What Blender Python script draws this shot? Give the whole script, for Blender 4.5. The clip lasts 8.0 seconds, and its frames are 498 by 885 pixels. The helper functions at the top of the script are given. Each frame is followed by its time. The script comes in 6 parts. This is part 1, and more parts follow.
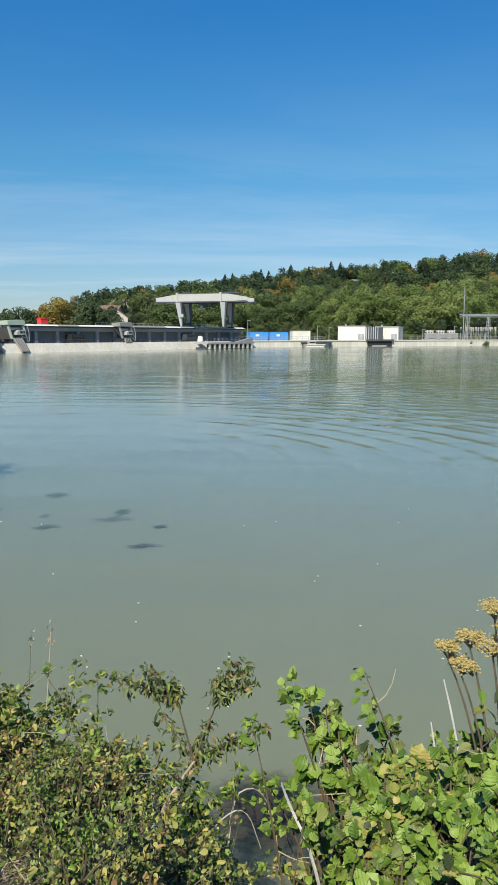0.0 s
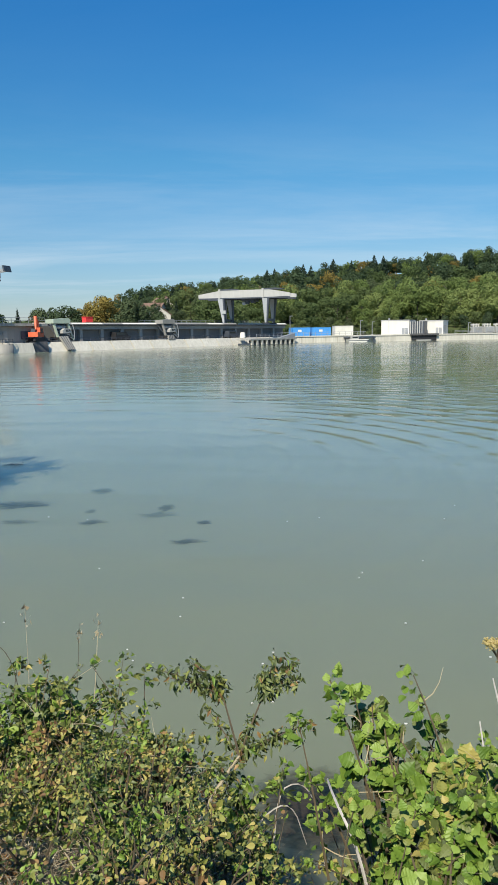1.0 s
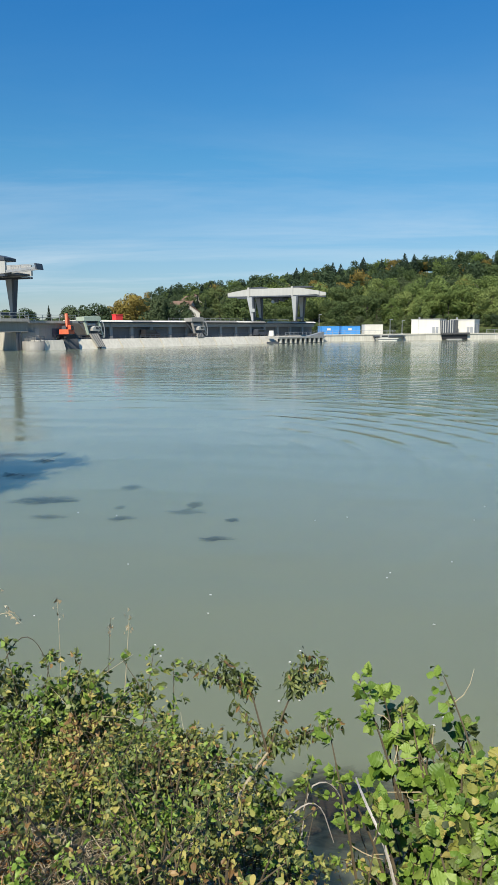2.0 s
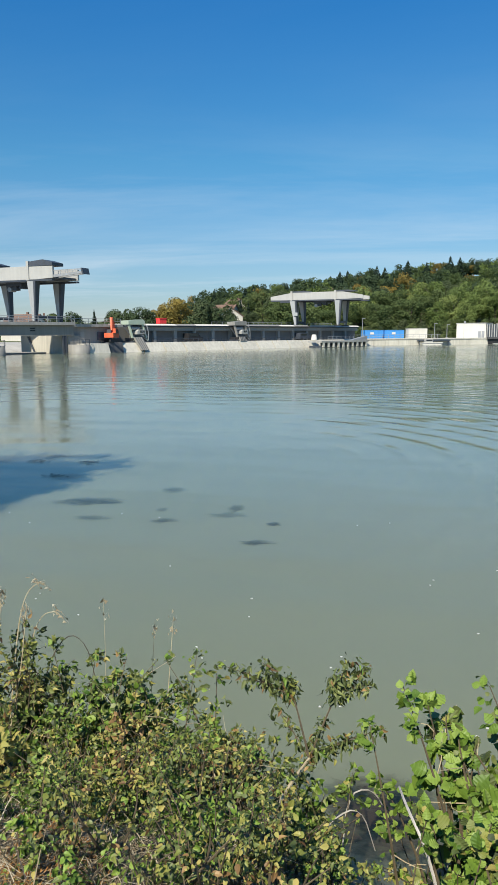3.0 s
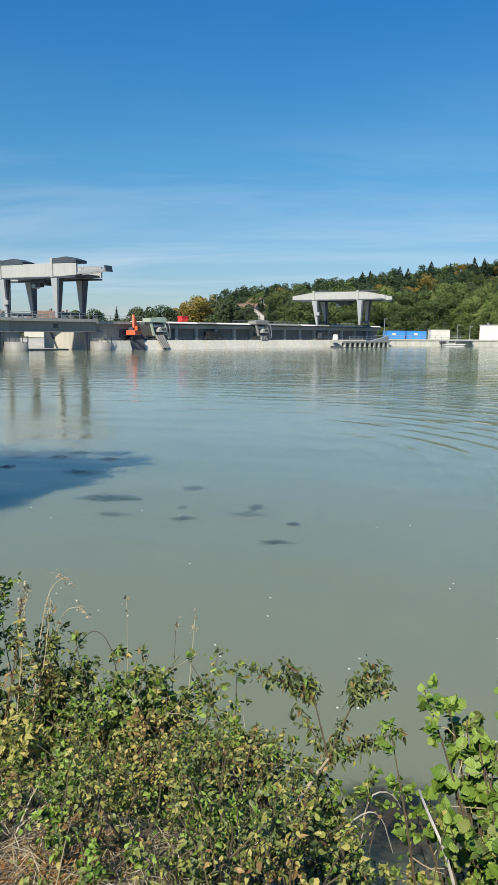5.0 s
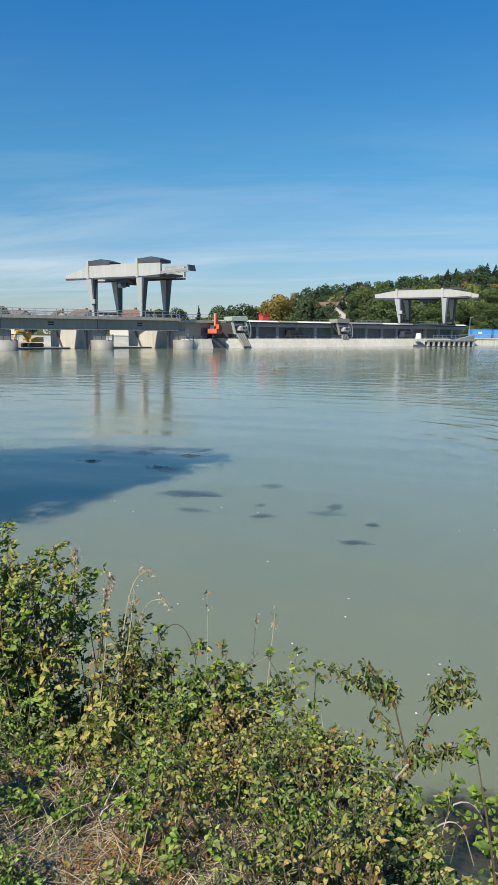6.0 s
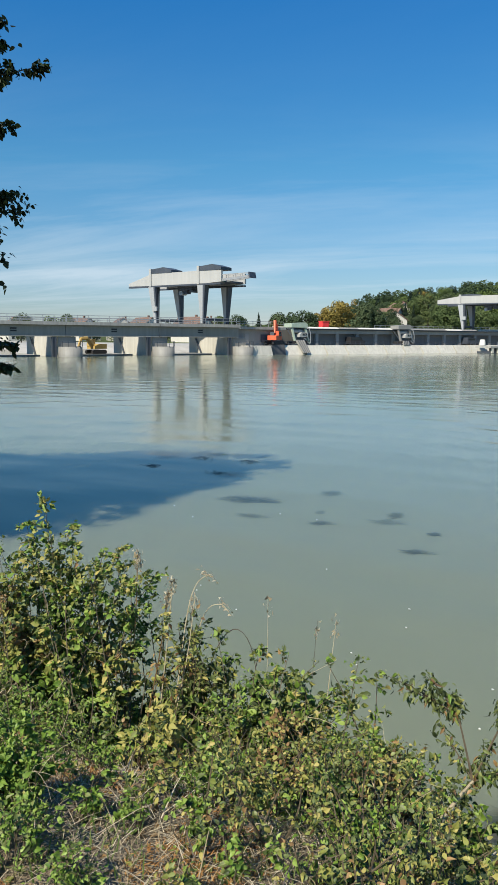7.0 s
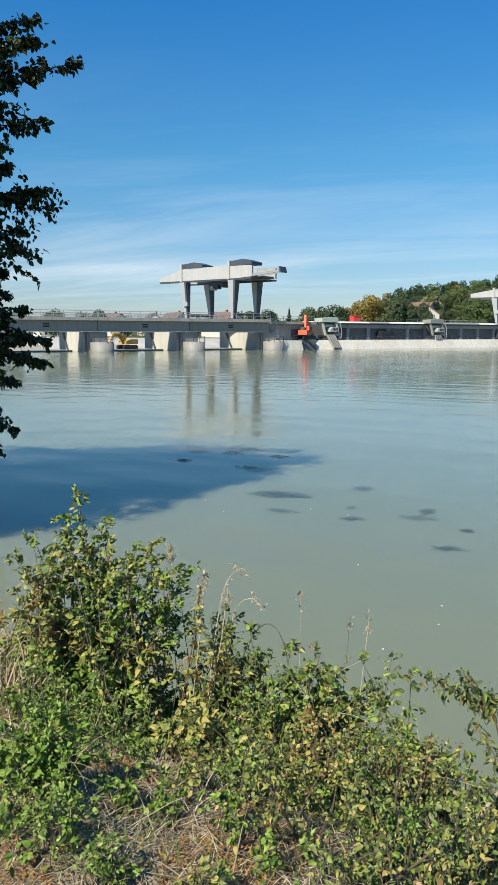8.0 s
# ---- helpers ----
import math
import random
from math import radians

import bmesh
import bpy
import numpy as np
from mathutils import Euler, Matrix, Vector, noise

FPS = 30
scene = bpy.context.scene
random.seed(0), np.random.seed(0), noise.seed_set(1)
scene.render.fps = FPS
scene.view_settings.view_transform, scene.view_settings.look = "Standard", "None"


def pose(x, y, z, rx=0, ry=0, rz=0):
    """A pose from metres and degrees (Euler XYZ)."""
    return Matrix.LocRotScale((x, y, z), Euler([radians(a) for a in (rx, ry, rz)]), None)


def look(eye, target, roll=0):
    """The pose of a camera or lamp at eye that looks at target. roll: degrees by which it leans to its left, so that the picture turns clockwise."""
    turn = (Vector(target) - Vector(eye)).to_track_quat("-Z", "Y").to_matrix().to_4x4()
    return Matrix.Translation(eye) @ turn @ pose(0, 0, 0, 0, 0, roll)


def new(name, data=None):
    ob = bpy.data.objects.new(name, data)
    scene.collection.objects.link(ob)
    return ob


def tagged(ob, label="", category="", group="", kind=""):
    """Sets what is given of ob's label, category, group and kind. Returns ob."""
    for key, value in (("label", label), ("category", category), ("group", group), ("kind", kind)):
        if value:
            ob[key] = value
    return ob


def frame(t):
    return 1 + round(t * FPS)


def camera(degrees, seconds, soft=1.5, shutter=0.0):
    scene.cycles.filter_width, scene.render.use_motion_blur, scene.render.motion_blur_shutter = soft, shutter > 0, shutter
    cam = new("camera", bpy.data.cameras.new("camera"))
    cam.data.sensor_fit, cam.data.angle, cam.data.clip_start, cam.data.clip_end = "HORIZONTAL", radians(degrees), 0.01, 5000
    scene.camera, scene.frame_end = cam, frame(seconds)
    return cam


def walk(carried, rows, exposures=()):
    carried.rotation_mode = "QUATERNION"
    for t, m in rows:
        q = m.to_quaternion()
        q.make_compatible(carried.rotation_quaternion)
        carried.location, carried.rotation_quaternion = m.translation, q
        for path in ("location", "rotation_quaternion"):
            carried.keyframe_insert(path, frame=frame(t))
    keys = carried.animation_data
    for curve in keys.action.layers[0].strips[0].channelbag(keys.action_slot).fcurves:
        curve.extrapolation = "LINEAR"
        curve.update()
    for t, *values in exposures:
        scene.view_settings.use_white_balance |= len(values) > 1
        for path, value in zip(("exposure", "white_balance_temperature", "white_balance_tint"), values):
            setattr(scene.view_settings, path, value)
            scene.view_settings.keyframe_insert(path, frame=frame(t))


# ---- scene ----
# ---- camera ----
cam = camera(38.1, 8.0, soft=0.5)
PATH = [
    (0, (0.000, 0.000, 3.300), (-0.002, 1.979, 3.009), -0.1),
    (0.5, (-0.002, -0.004, 3.302), (-0.054, 1.974, 3.014), -0.6),
    (1, (-0.008, 0.002, 3.298), (-0.128, 1.975, 2.997), -0.8),
    (1.5, (-0.017, -0.002, 3.298), (-0.165, 1.969, 2.989), -0.6),
    (3, (-0.042, -0.032, 3.308), (-0.352, 1.922, 3.014), -0.4),
    (3.5, (-0.048, -0.034, 3.311), (-0.376, 1.916, 3.013), -0.1),
    (4, (-0.051, -0.040, 3.315), (-0.388, 1.909, 3.019), 0.1),
    (5.5, (-0.074, -0.057, 3.319), (-0.493, 1.876, 3.019), 0.8),
    (6, (-0.086, -0.057, 3.315), (-0.660, 1.835, 3.013), 0.4),
    (6.5, (-0.103, -0.063, 3.315), (-0.767, 1.802, 3.028), 0.8),
    (7, (-0.108, -0.055, 3.308), (-0.836, 1.786, 3.023), 0.3),
    (7.5, (-0.114, -0.059, 3.308), (-0.891, 1.762, 3.021), 0.2),
    (8, (-0.127, -0.049, 3.302), (-0.931, 1.758, 3.003), 0.1),
]
walk(cam, [(t, look(eye, target, roll)) for t, eye, target, roll in PATH],
     [(0, 0.3), (6.6, 0.3), (7.3, 0.37), (8, 0.46)])

# ---- light ----
SUN_EL, SUN_AZ = radians(46), radians(195)
SUN_DIR = Vector((math.sin(SUN_AZ) * math.cos(SUN_EL), math.cos(SUN_AZ) * math.cos(SUN_EL), math.sin(SUN_EL)))
sun = new("sun", bpy.data.lights.new("sun", "SUN"))
sun.data.energy, sun.data.angle, sun.data.color = 5.0, radians(0.55), (1.0, 0.92, 0.77)
sun.matrix_world = Matrix.Translation((0, 0, 60)) @ SUN_DIR.to_track_quat("Z", "Y").to_matrix().to_4x4()


class Net:
    """A node tree with short calls."""

    def __init__(self, tree):
        self.t = tree
        tree.nodes.clear()

    def n(self, kind, props=None, **ins):
        node = self.t.nodes.new(kind)
        p = props or {}
        if "operation" in p:
            node.operation = p["operation"]
        if "data_type" in p:
            node.data_type = p["data_type"]
        if "wave_type" in p:
            node.wave_type = p["wave_type"]
        for k, v in ins.items():
            key = int(k[1:]) if k[0] == "i" and k[1:].isdigit() else k.replace("_", " ")
            if isinstance(v, bpy.types.NodeSocket):
                self.t.links.new(v, node.inputs[key])
            else:
                node.inputs[key].default_value = v
        return node

    def math(self, op, a, b=0.0, c=0.0):
        return self.n("ShaderNodeMath", {"operation": op}, i0=a, i1=b, i2=c).outputs[0]

    def ramp(self, fac, stops):
        node = self.n("ShaderNodeValToRGB", Fac=fac)
        els = node.color_ramp.elements
        while len(els) < len(stops):
            els.new(0.5)
        for e, (p, c) in zip(els, stops):
            e.position = p
            e.color = (c, c, c, 1) if isinstance(c, (int, float)) else (*c, 1)
        return node.outputs[0]

    def mix(self, fac, a, b):
        node = self.n("ShaderNodeMix", {"data_type": "RGBA"})
        for i, v in ((0, fac), (6, a), (7, b)):
            if isinstance(v, bpy.types.NodeSocket):
                self.t.links.new(v, node.inputs[i])
            else:
                node.inputs[i].default_value = v if isinstance(v, (int, float)) else (*v, 1)
        return node.outputs[2]


# sky: clear blue, thin cirrus low over the horizon
world = bpy.data.worlds.new("sky")
scene.world = world
world.use_nodes = True
w = Net(world.node_tree)
sky = w.n("ShaderNodeTexSky")
sky.sky_type, sky.sun_disc, sky.sun_elevation, sky.sun_rotation = "NISHITA", False, SUN_EL, SUN_AZ
sky.air_density, sky.dust_density, sky.ozone_density, sky.altitude = 1.0, 0.4, 2.0, 300.0
co = w.n("ShaderNodeTexCoord").outputs["Generated"]
sp = w.n("ShaderNodeSeparateXYZ", Vector=co)
zz = w.math("ADD", w.math("MAXIMUM", sp.outputs[2], 0.0), 0.06)
flat = w.n("ShaderNodeCombineXYZ", X=w.math("DIVIDE", sp.outputs[0], zz), Y=w.math("DIVIDE", sp.outputs[1], zz), Z=0.0)
mp = w.n("ShaderNodeMapping", Vector=flat.outputs[0], Rotation=(0, 0, radians(14)), Scale=(0.25, 0.7, 1.0))
big = w.n("ShaderNodeTexNoise", Vector=mp.outputs[0], Scale=0.9, Detail=7.0, Roughness=0.62, Distortion=0.5)
low = w.n("ShaderNodeTexNoise", Vector=mp.outputs[0], Scale=0.25, Detail=2.0)
mask = w.math("MULTIPLY", w.ramp(big.outputs[0], [(0.44, 0.0), (0.66, 1.0)]), w.ramp(low.outputs[0], [(0.34, 0.1), (0.52, 1.0)]))
band = w.ramp(sp.outputs[2], [(0.0, 0.3), (0.085, 0.9), (0.17, 0.4), (0.34, 0.06)])
fac = w.math("MULTIPLY", w.math("MULTIPLY", mask, band), 0.75)
tint = w.ramp(sp.outputs[2], [(0.0, (0.76, 0.81, 0.98)), (0.1, (0.71, 0.95, 1.11)), (0.22, (0.47, 1.06, 1.29)), (0.42, (0.2, 1.02, 1.62))])
blue = w.n("ShaderNodeVectorMath", i0=sky.outputs[0], i1=tint)
blue.operation = "MULTIPLY"
skyc = w.mix(fac, blue.outputs[0], (8.0, 9.2, 10.2))
bg = w.n("ShaderNodeBackground", Color=skyc, Strength=0.072)
w.t.links.new(bg.outputs[0], w.n("ShaderNodeOutputWorld").inputs[0])


# ---- materials ----
def material(name):
    m = bpy.data.materials.new(name)
    m.use_nodes = True
    return m, Net(m.node_tree)


def surface(name, dark, light, rough=0.8, scale=1.0, bump=0.3, metal=0.0, streak=0.0, spec=0.5, grain=40.0):
    """Colour between two tones by large stains and fine grain, with a fine relief; streak: rain marks running down."""
    m, k = material(name)
    pos = k.n("ShaderNodeTexCoord").outputs["Object"]
    a = k.n("ShaderNodeTexNoise", Vector=pos, Scale=scale, Detail=6.0, Roughness=0.6)
    b = k.n("ShaderNodeTexNoise", Vector=pos, Scale=scale * grain, Detail=3.0)
    f = k.math("ADD", k.math("MULTIPLY", a.outputs[0], 0.7), k.math("MULTIPLY", b.outputs[0], 0.3))
    if streak:
        mp = k.n("ShaderNodeMapping", Vector=pos, Scale=(2.2, 2.2, 0.12))
        s = k.n("ShaderNodeTexNoise", Vector=mp.outputs[0], Scale=1.0, Detail=5.0)
        f = k.math("ADD", k.math("MULTIPLY", f, 1 - streak), k.math("MULTIPLY", s.outputs[0], streak))
    rnd = k.n("ShaderNodeObjectInfo").outputs["Random"]
    f = k.math("ADD", f, k.math("MULTIPLY", k.math("SUBTRACT", rnd, 0.5), 0.12))
    col = k.ramp(f, [(0.3, dark), (0.68, light)])
    bm = k.n("ShaderNodeBump", Height=b.outputs[0], Strength=bump, Distance=0.02)
    p = k.n("ShaderNodeBsdfPrincipled", Base_Color=col, Roughness=rough, Metallic=metal, Normal=bm.outputs[0], Specular_IOR_Level=spec)
    k.t.links.new(p.outputs[0], k.n("ShaderNodeOutputMaterial").inputs[0])
    return m


def leafy(name, tones, trans=0.32, rough=0.5, spec=0.35, per_object=0.0, scale=30.0):
    """Leaves: each leaf takes its own tone; light shines through in part."""
    m, k = material(name)
    rnd = k.n("ShaderNodeNewGeometry").outputs["Random Per Island"]
    o = k.n("ShaderNodeObjectInfo").outputs["Random"]
    if per_object:
        rnd = k.math("ADD", k.math("MULTIPLY", rnd, 1 - per_object), k.math("MULTIPLY", o, per_object))
    else:
        rnd = k.math("FRACT", k.math("ADD", rnd, o))
    pos = k.n("ShaderNodeTexCoord").outputs["Object"]
    nz = k.n("ShaderNodeTexNoise", Vector=pos, Scale=scale, Detail=3.0)
    f = k.math("ADD", k.math("MULTIPLY", rnd, 0.8), k.math("MULTIPLY", nz.outputs[0], 0.2))
    col = k.ramp(f, [(0.1 + 0.8 * i / (len(tones) - 1), c) for i, c in enumerate(tones)])
    bm = k.n("ShaderNodeBump", Height=nz.outputs[0], Strength=0.25, Distance=0.01)
    p = k.n("ShaderNodeBsdfPrincipled", Base_Color=col, Roughness=rough, Specular_IOR_Level=spec, Normal=bm.outputs[0])
    tr = k.n("ShaderNodeBsdfTranslucent", Color=col)
    mx = k.n("ShaderNodeMixShader", Fac=trans)
    k.t.links.new(p.outputs[0], mx.inputs[1])
    k.t.links.new(tr.outputs[0], mx.inputs[2])
    k.t.links.new(mx.outputs[0], k.n("ShaderNodeOutputMaterial").inputs[0])
    return m


def weed_mat_material(name, tone, strength):
    """A weed bed just under the surface: stringy and thin towards its edge, under the gloss of the water."""
    m, k = material(name)
    co = k.n("ShaderNodeTexCoord")
    g = k.n("ShaderNodeVectorMath", i0=co.outputs["Generated"], i1=(0.5, 0.5, 0.0))
    g.operation = "SUBTRACT"
    d = k.n("ShaderNodeSeparateXYZ", Vector=g.outputs[0])
    r2 = k.math("ADD", k.math("MULTIPLY", d.outputs[0], d.outputs[0]), k.math("MULTIPLY", d.outputs[1], d.outputs[1]))
    rnd = k.n("ShaderNodeObjectInfo").outputs["Random"]
    mp = k.n("ShaderNodeMapping", Vector=co.outputs["Object"], Scale=(1.0, 2.0, 1.0))
    nz = k.n("ShaderNodeTexNoise", Vector=mp.outputs[0], Scale=5.0, Detail=4.0, Roughness=0.6, Distortion=1.0)
    f = k.math("SUBTRACT", k.math("ADD", 0.05, k.math("MULTIPLY", nz.outputs[0], 1.9)), k.math("MULTIPLY", r2, 6.5))
    cover = k.math("MULTIPLY", k.ramp(f, [(0.15, 0.0), (1.0, 1.0)]), k.math("ADD", strength, k.math("MULTIPLY", rnd, 0.35)))
    p = k.n("ShaderNodeBsdfPrincipled", Base_Color=(*tone, 1), Roughness=0.08, IOR=1.33)
    tr = k.n("ShaderNodeBsdfTransparent")
    mx = k.n("ShaderNodeMixShader", Fac=cover)
    k.t.links.new(tr.outputs[0], mx.inputs[1])
    k.t.links.new(p.outputs[0], mx.inputs[2])
    k.t.links.new(mx.outputs[0], k.n("ShaderNodeOutputMaterial").inputs[0])
    return m


def water_material():
    m, k = material("turbid_river_water")
    pos = k.n("ShaderNodeTexCoord").outputs["Object"]
    murk = k.n("ShaderNodeTexNoise", Vector=pos, Scale=0.06, Detail=4.0)
    col = k.ramp(murk.outputs[0], [(0.3, (0.164, 0.187, 0.123)), (0.7, (0.190, 0.209, 0.145))])
    # long ripples that run in arcs, stronger in some reaches than in others
    where = k.n("ShaderNodeTexNoise", Vector=pos, Scale=0.035, Detail=2.0)
    reach = k.ramp(where.outputs[0], [(0.42, 0.05), (0.62, 1.0)])
    east = k.n("ShaderNodeMapRange", Value=k.n("ShaderNodeSeparateXYZ", Vector=pos).outputs[0], From_Min=-7.0, From_Max=2.0)
    reach = k.math("MULTIPLY", reach, east.outputs[0])
    m1 = k.n("ShaderNodeMapping", Vector=pos, Location=(8.5, -17.5, 0))
    w1 = k.n("ShaderNodeTexWave", {"wave_type": "RINGS"}, Vector=m1.outputs[0], Scale=0.24, Distortion=4.0, Detail=2.0, Detail_Scale=0.35)
    w1.rings_direction = "Z"
    m2 = k.n("ShaderNodeMapping", Vector=pos, Rotation=(0, 0, radians(100)))
    w2 = k.n("ShaderNodeTexWave", {"wave_type": "BANDS"}, Vector=m2.outputs[0], Scale=0.17, Distortion=6.0, Detail=2.0, Detail_Scale=0.4)
    m3 = k.n("ShaderNodeMapping", Vector=pos, Scale=(0.35, 1.0, 1.0))
    chop = k.n("ShaderNodeTexNoise", Vector=m3.outputs[0], Scale=0.9, Detail=4.0, Roughness=0.55)
    # the crests break off along their length
    mb = k.n("ShaderNodeMapping", Vector=pos, Scale=(0.16, 0.45, 1.0))
    breaks = k.ramp(k.n("ShaderNodeTexNoise", Vector=mb.outputs[0], Scale=1.0, Detail=2.0).outputs[0], [(0.4, 0.25), (0.6, 1.0)])
    crest = k.math("MULTIPLY", k.math("MULTIPLY", k.math("POWER", w1.outputs[0], 4.0), reach), breaks)
    h = k.math("ADD", k.math("MULTIPLY", crest, 0.036), k.math("MULTIPLY", w2.outputs[0], 0.0035))
    # long low swells of an old wake
    ms = k.n("ShaderNodeMapping", Vector=pos, Location=(6.0, -10.0, 0))
    w3 = k.n("ShaderNodeTexWave", {"wave_type": "RINGS"}, Vector=ms.outputs[0], Scale=0.1, Distortion=5.0, Detail=1.0, Detail_Scale=0.3)
    w3.rings_direction = "Z"
    h = k.math("ADD", h, k.math("MULTIPLY", k.math("MULTIPLY", w3.outputs[0], breaks), 0.009))
    swell = k.n("ShaderNodeTexNoise", Vector=m3.outputs[0], Scale=0.3, Detail=1.0, Distortion=0.6)
    fine = k.n("ShaderNodeTexNoise", Vector=m3.outputs[0], Scale=4.0, Detail=3.0)
    # the near reach lies smooth, the open river is livelier, in patches
    open_ = k.n("ShaderNodeMapRange", Value=k.n("ShaderNodeSeparateXYZ", Vector=pos).outputs[1], From_Min=22.0, From_Max=95.0, To_Min=0.1, To_Max=1.0)
    calm = k.n("ShaderNodeTexNoise", Vector=m3.outputs[0], Scale=0.05, Detail=2.0)
    lively = k.math("MULTIPLY", open_.outputs[0], k.ramp(calm.outputs[0], [(0.38, 0.3), (0.6, 1.0)]))
    h = k.math("ADD", h, k.math("MULTIPLY", k.math("MULTIPLY", chop.outputs[0], lively), 0.052))
    h = k.math("ADD", h, k.math("MULTIPLY", swell.outputs[0], 0.03))
    h = k.math("ADD", h, k.math("MULTIPLY", fine.outputs[0], 0.002))
    bm = k.n("ShaderNodeBump", Height=h, Strength=1.0, Distance=1.0)
    p = k.n("ShaderNodeBsdfPrincipled", Base_Color=col, Roughness=0.1, IOR=1.33, Normal=bm.outputs[0], Subsurface_Weight=1.0, Subsurface_Radius=(0.9, 1.0, 0.8), Subsurface_Scale=0.6)
    p.subsurface_method = "BURLEY"
    k.t.links.new(p.outputs[0], k.n("ShaderNodeOutputMaterial").inputs[0])
    return m


WATER = water_material()
WEED_BED = weed_mat_material("submerged_weed_bed", (0.045, 0.055, 0.05), 0.32)
# its brown carries shade and reflections along with a sunken tint
COVE_SHADE = weed_mat_material("cove_shade_and_tint", (0.045, 0.036, 0.028), 0.6)
SOIL = surface("dry_soil_and_litter", (0.09, 0.068, 0.045), (0.30, 0.24, 0.165), 0.95, 2.5, 0.9, spec=0.1)
MEADOW = surface("grassy_wood_floor", (0.035, 0.05, 0.018), (0.10, 0.12, 0.045), 0.95, 0.08, 0.5, spec=0.1)
# pale ground added in place of the pale walls seen under the weir
PALE_GROUND = surface("pale_ground_behind_weir", (0.30, 0.285, 0.25), (0.50, 0.48, 0.43), 0.9, 0.4, 0.5)
CONCRETE = surface("weathered_concrete", (0.22, 0.22, 0.21), (0.42, 0.41, 0.38), 0.85, 0.25, 0.3, streak=0.5)
CONC_PALE = surface("pale_concrete", (0.43, 0.41, 0.35), (0.64, 0.61, 0.53), 0.85, 0.3, 0.3, streak=0.55)
CONC_DARK = surface("dark_concrete", (0.05, 0.05, 0.055), (0.12, 0.12, 0.12), 0.8, 0.3, 0.3, streak=0.4)
GIRDER = surface("grey_painted_girder", (0.20, 0.195, 0.175), (0.31, 0.30, 0.275), 0.6, 0.2, 0.1, streak=0.4)
PANEL = surface("grey_facade_panel", (0.13, 0.127, 0.12), (0.19, 0.186, 0.175), 0.7, 0.3, 0.1, streak=0.3)
FASCIA = surface("grey_fascia", (0.27, 0.265, 0.25), (0.37, 0.365, 0.345), 0.7, 0.3, 0.1, streak=0.4)
STEEL_DARK = surface("dark_blue_grey_steel", (0.035, 0.045, 0.06), (0.07, 0.08, 0.10), 0.5, 0.6, 0.1)
STEEL_GREY = surface("galvanised_steel", (0.28, 0.29, 0.30), (0.42, 0.43, 0.44), 0.5, 0.8, 0.1, metal=0.3)
WHITE_PAINT = surface("off_white_paint", (0.35, 0.35, 0.33), (0.46, 0.455, 0.43), 0.55, 0.3, 0.08, streak=0.35)
WHITE_CLEAN = surface("white_render", (0.62, 0.60, 0.53), (0.75, 0.73, 0.66), 0.7, 0.3, 0.08, streak=0.25)
LEG_GREY = surface("pale_grey_crane_paint", (0.28, 0.295, 0.30), (0.40, 0.415, 0.42), 0.5, 0.3, 0.08, streak=0.3)
ORANGE = surface("orange_red_machine_paint", (0.62, 0.11, 0.05), (0.80, 0.18, 0.08), 0.5, 0.8, 0.08)
RED = surface("red_paint", (0.62, 0.03, 0.03), (0.75, 0.05, 0.05), 0.5, 0.5, 0.05)
YELLOW = surface("yellow_machine_paint", (0.42, 0.28, 0.08), (0.55, 0.38, 0.13), 0.5, 0.8, 0.08)
MINT = surface("pale_green_machine_paint", (0.34, 0.42, 0.33), (0.48, 0.55, 0.45), 0.6, 0.6, 0.08, streak=0.3)
BLUE = surface("blue_container_paint", (0.05, 0.26, 0.62), (0.09, 0.36, 0.78), 0.5, 0.5, 0.08, streak=0.3)
BLACK = surface("black_rubber_and_paint", (0.012, 0.012, 0.014), (0.03, 0.03, 0.032), 0.6, 1.0, 0.1)
ROOF = surface("brown_roof_tiles", (0.12, 0.075, 0.055), (0.24, 0.15, 0.11), 0.85, 1.2, 0.4)
HOUSE = surface("cream_house_render", (0.52, 0.49, 0.42), (0.68, 0.65, 0.58), 0.8, 0.4, 0.1, streak=0.2)
GLASSY = surface("dark_window_glass", (0.02, 0.025, 0.03), (0.05, 0.06, 0.07), 0.08, 0.5, 0.0)
BARK = surface("grey_brown_bark", (0.05, 0.04, 0.03), (0.14, 0.115, 0.09), 0.9, 3.0, 0.8)
STEM = surface("brown_green_stem", (0.05, 0.038, 0.024), (0.14, 0.11, 0.06), 0.8, 20.0, 0.3)
STRAW = surface("dry_straw_stem", (0.34, 0.27, 0.15), (0.58, 0.50, 0.33), 0.85, 14.0, 0.3)
DEAD = surface("bleached_dead_wood", (0.36, 0.33, 0.29), (0.62, 0.59, 0.54), 0.85, 14.0, 0.4)
LEAF_GREEN = leafy("fresh_green_leaf", [(0.06, 0.12, 0.016), (0.165, 0.26, 0.036), (0.26, 0.35, 0.075)], 0.14)
LEAF_OLIVE = leafy("dull_green_leaf", [(0.035, 0.05, 0.018), (0.095, 0.125, 0.036), (0.22, 0.25, 0.08)], 0.14)
LEAF_YELLOW = leafy("yellowing_leaf", [(0.17, 0.20, 0.045), (0.31, 0.31, 0.075), (0.46, 0.38, 0.12)], 0.2)
LEAF_BROWN = leafy("withered_brown_leaf", [(0.10, 0.055, 0.025), (0.22, 0.13, 0.05), (0.38, 0.24, 0.10)], 0.22)
# near-black tones: the crown's backlit shade is put into the leaf colour
LEAF_TREE = leafy("backlit_tree_leaf", [(0.014, 0.024, 0.008), (0.026, 0.04, 0.012), (0.045, 0.066, 0.018)], trans=0.08, rough=0.45, spec=0.3)
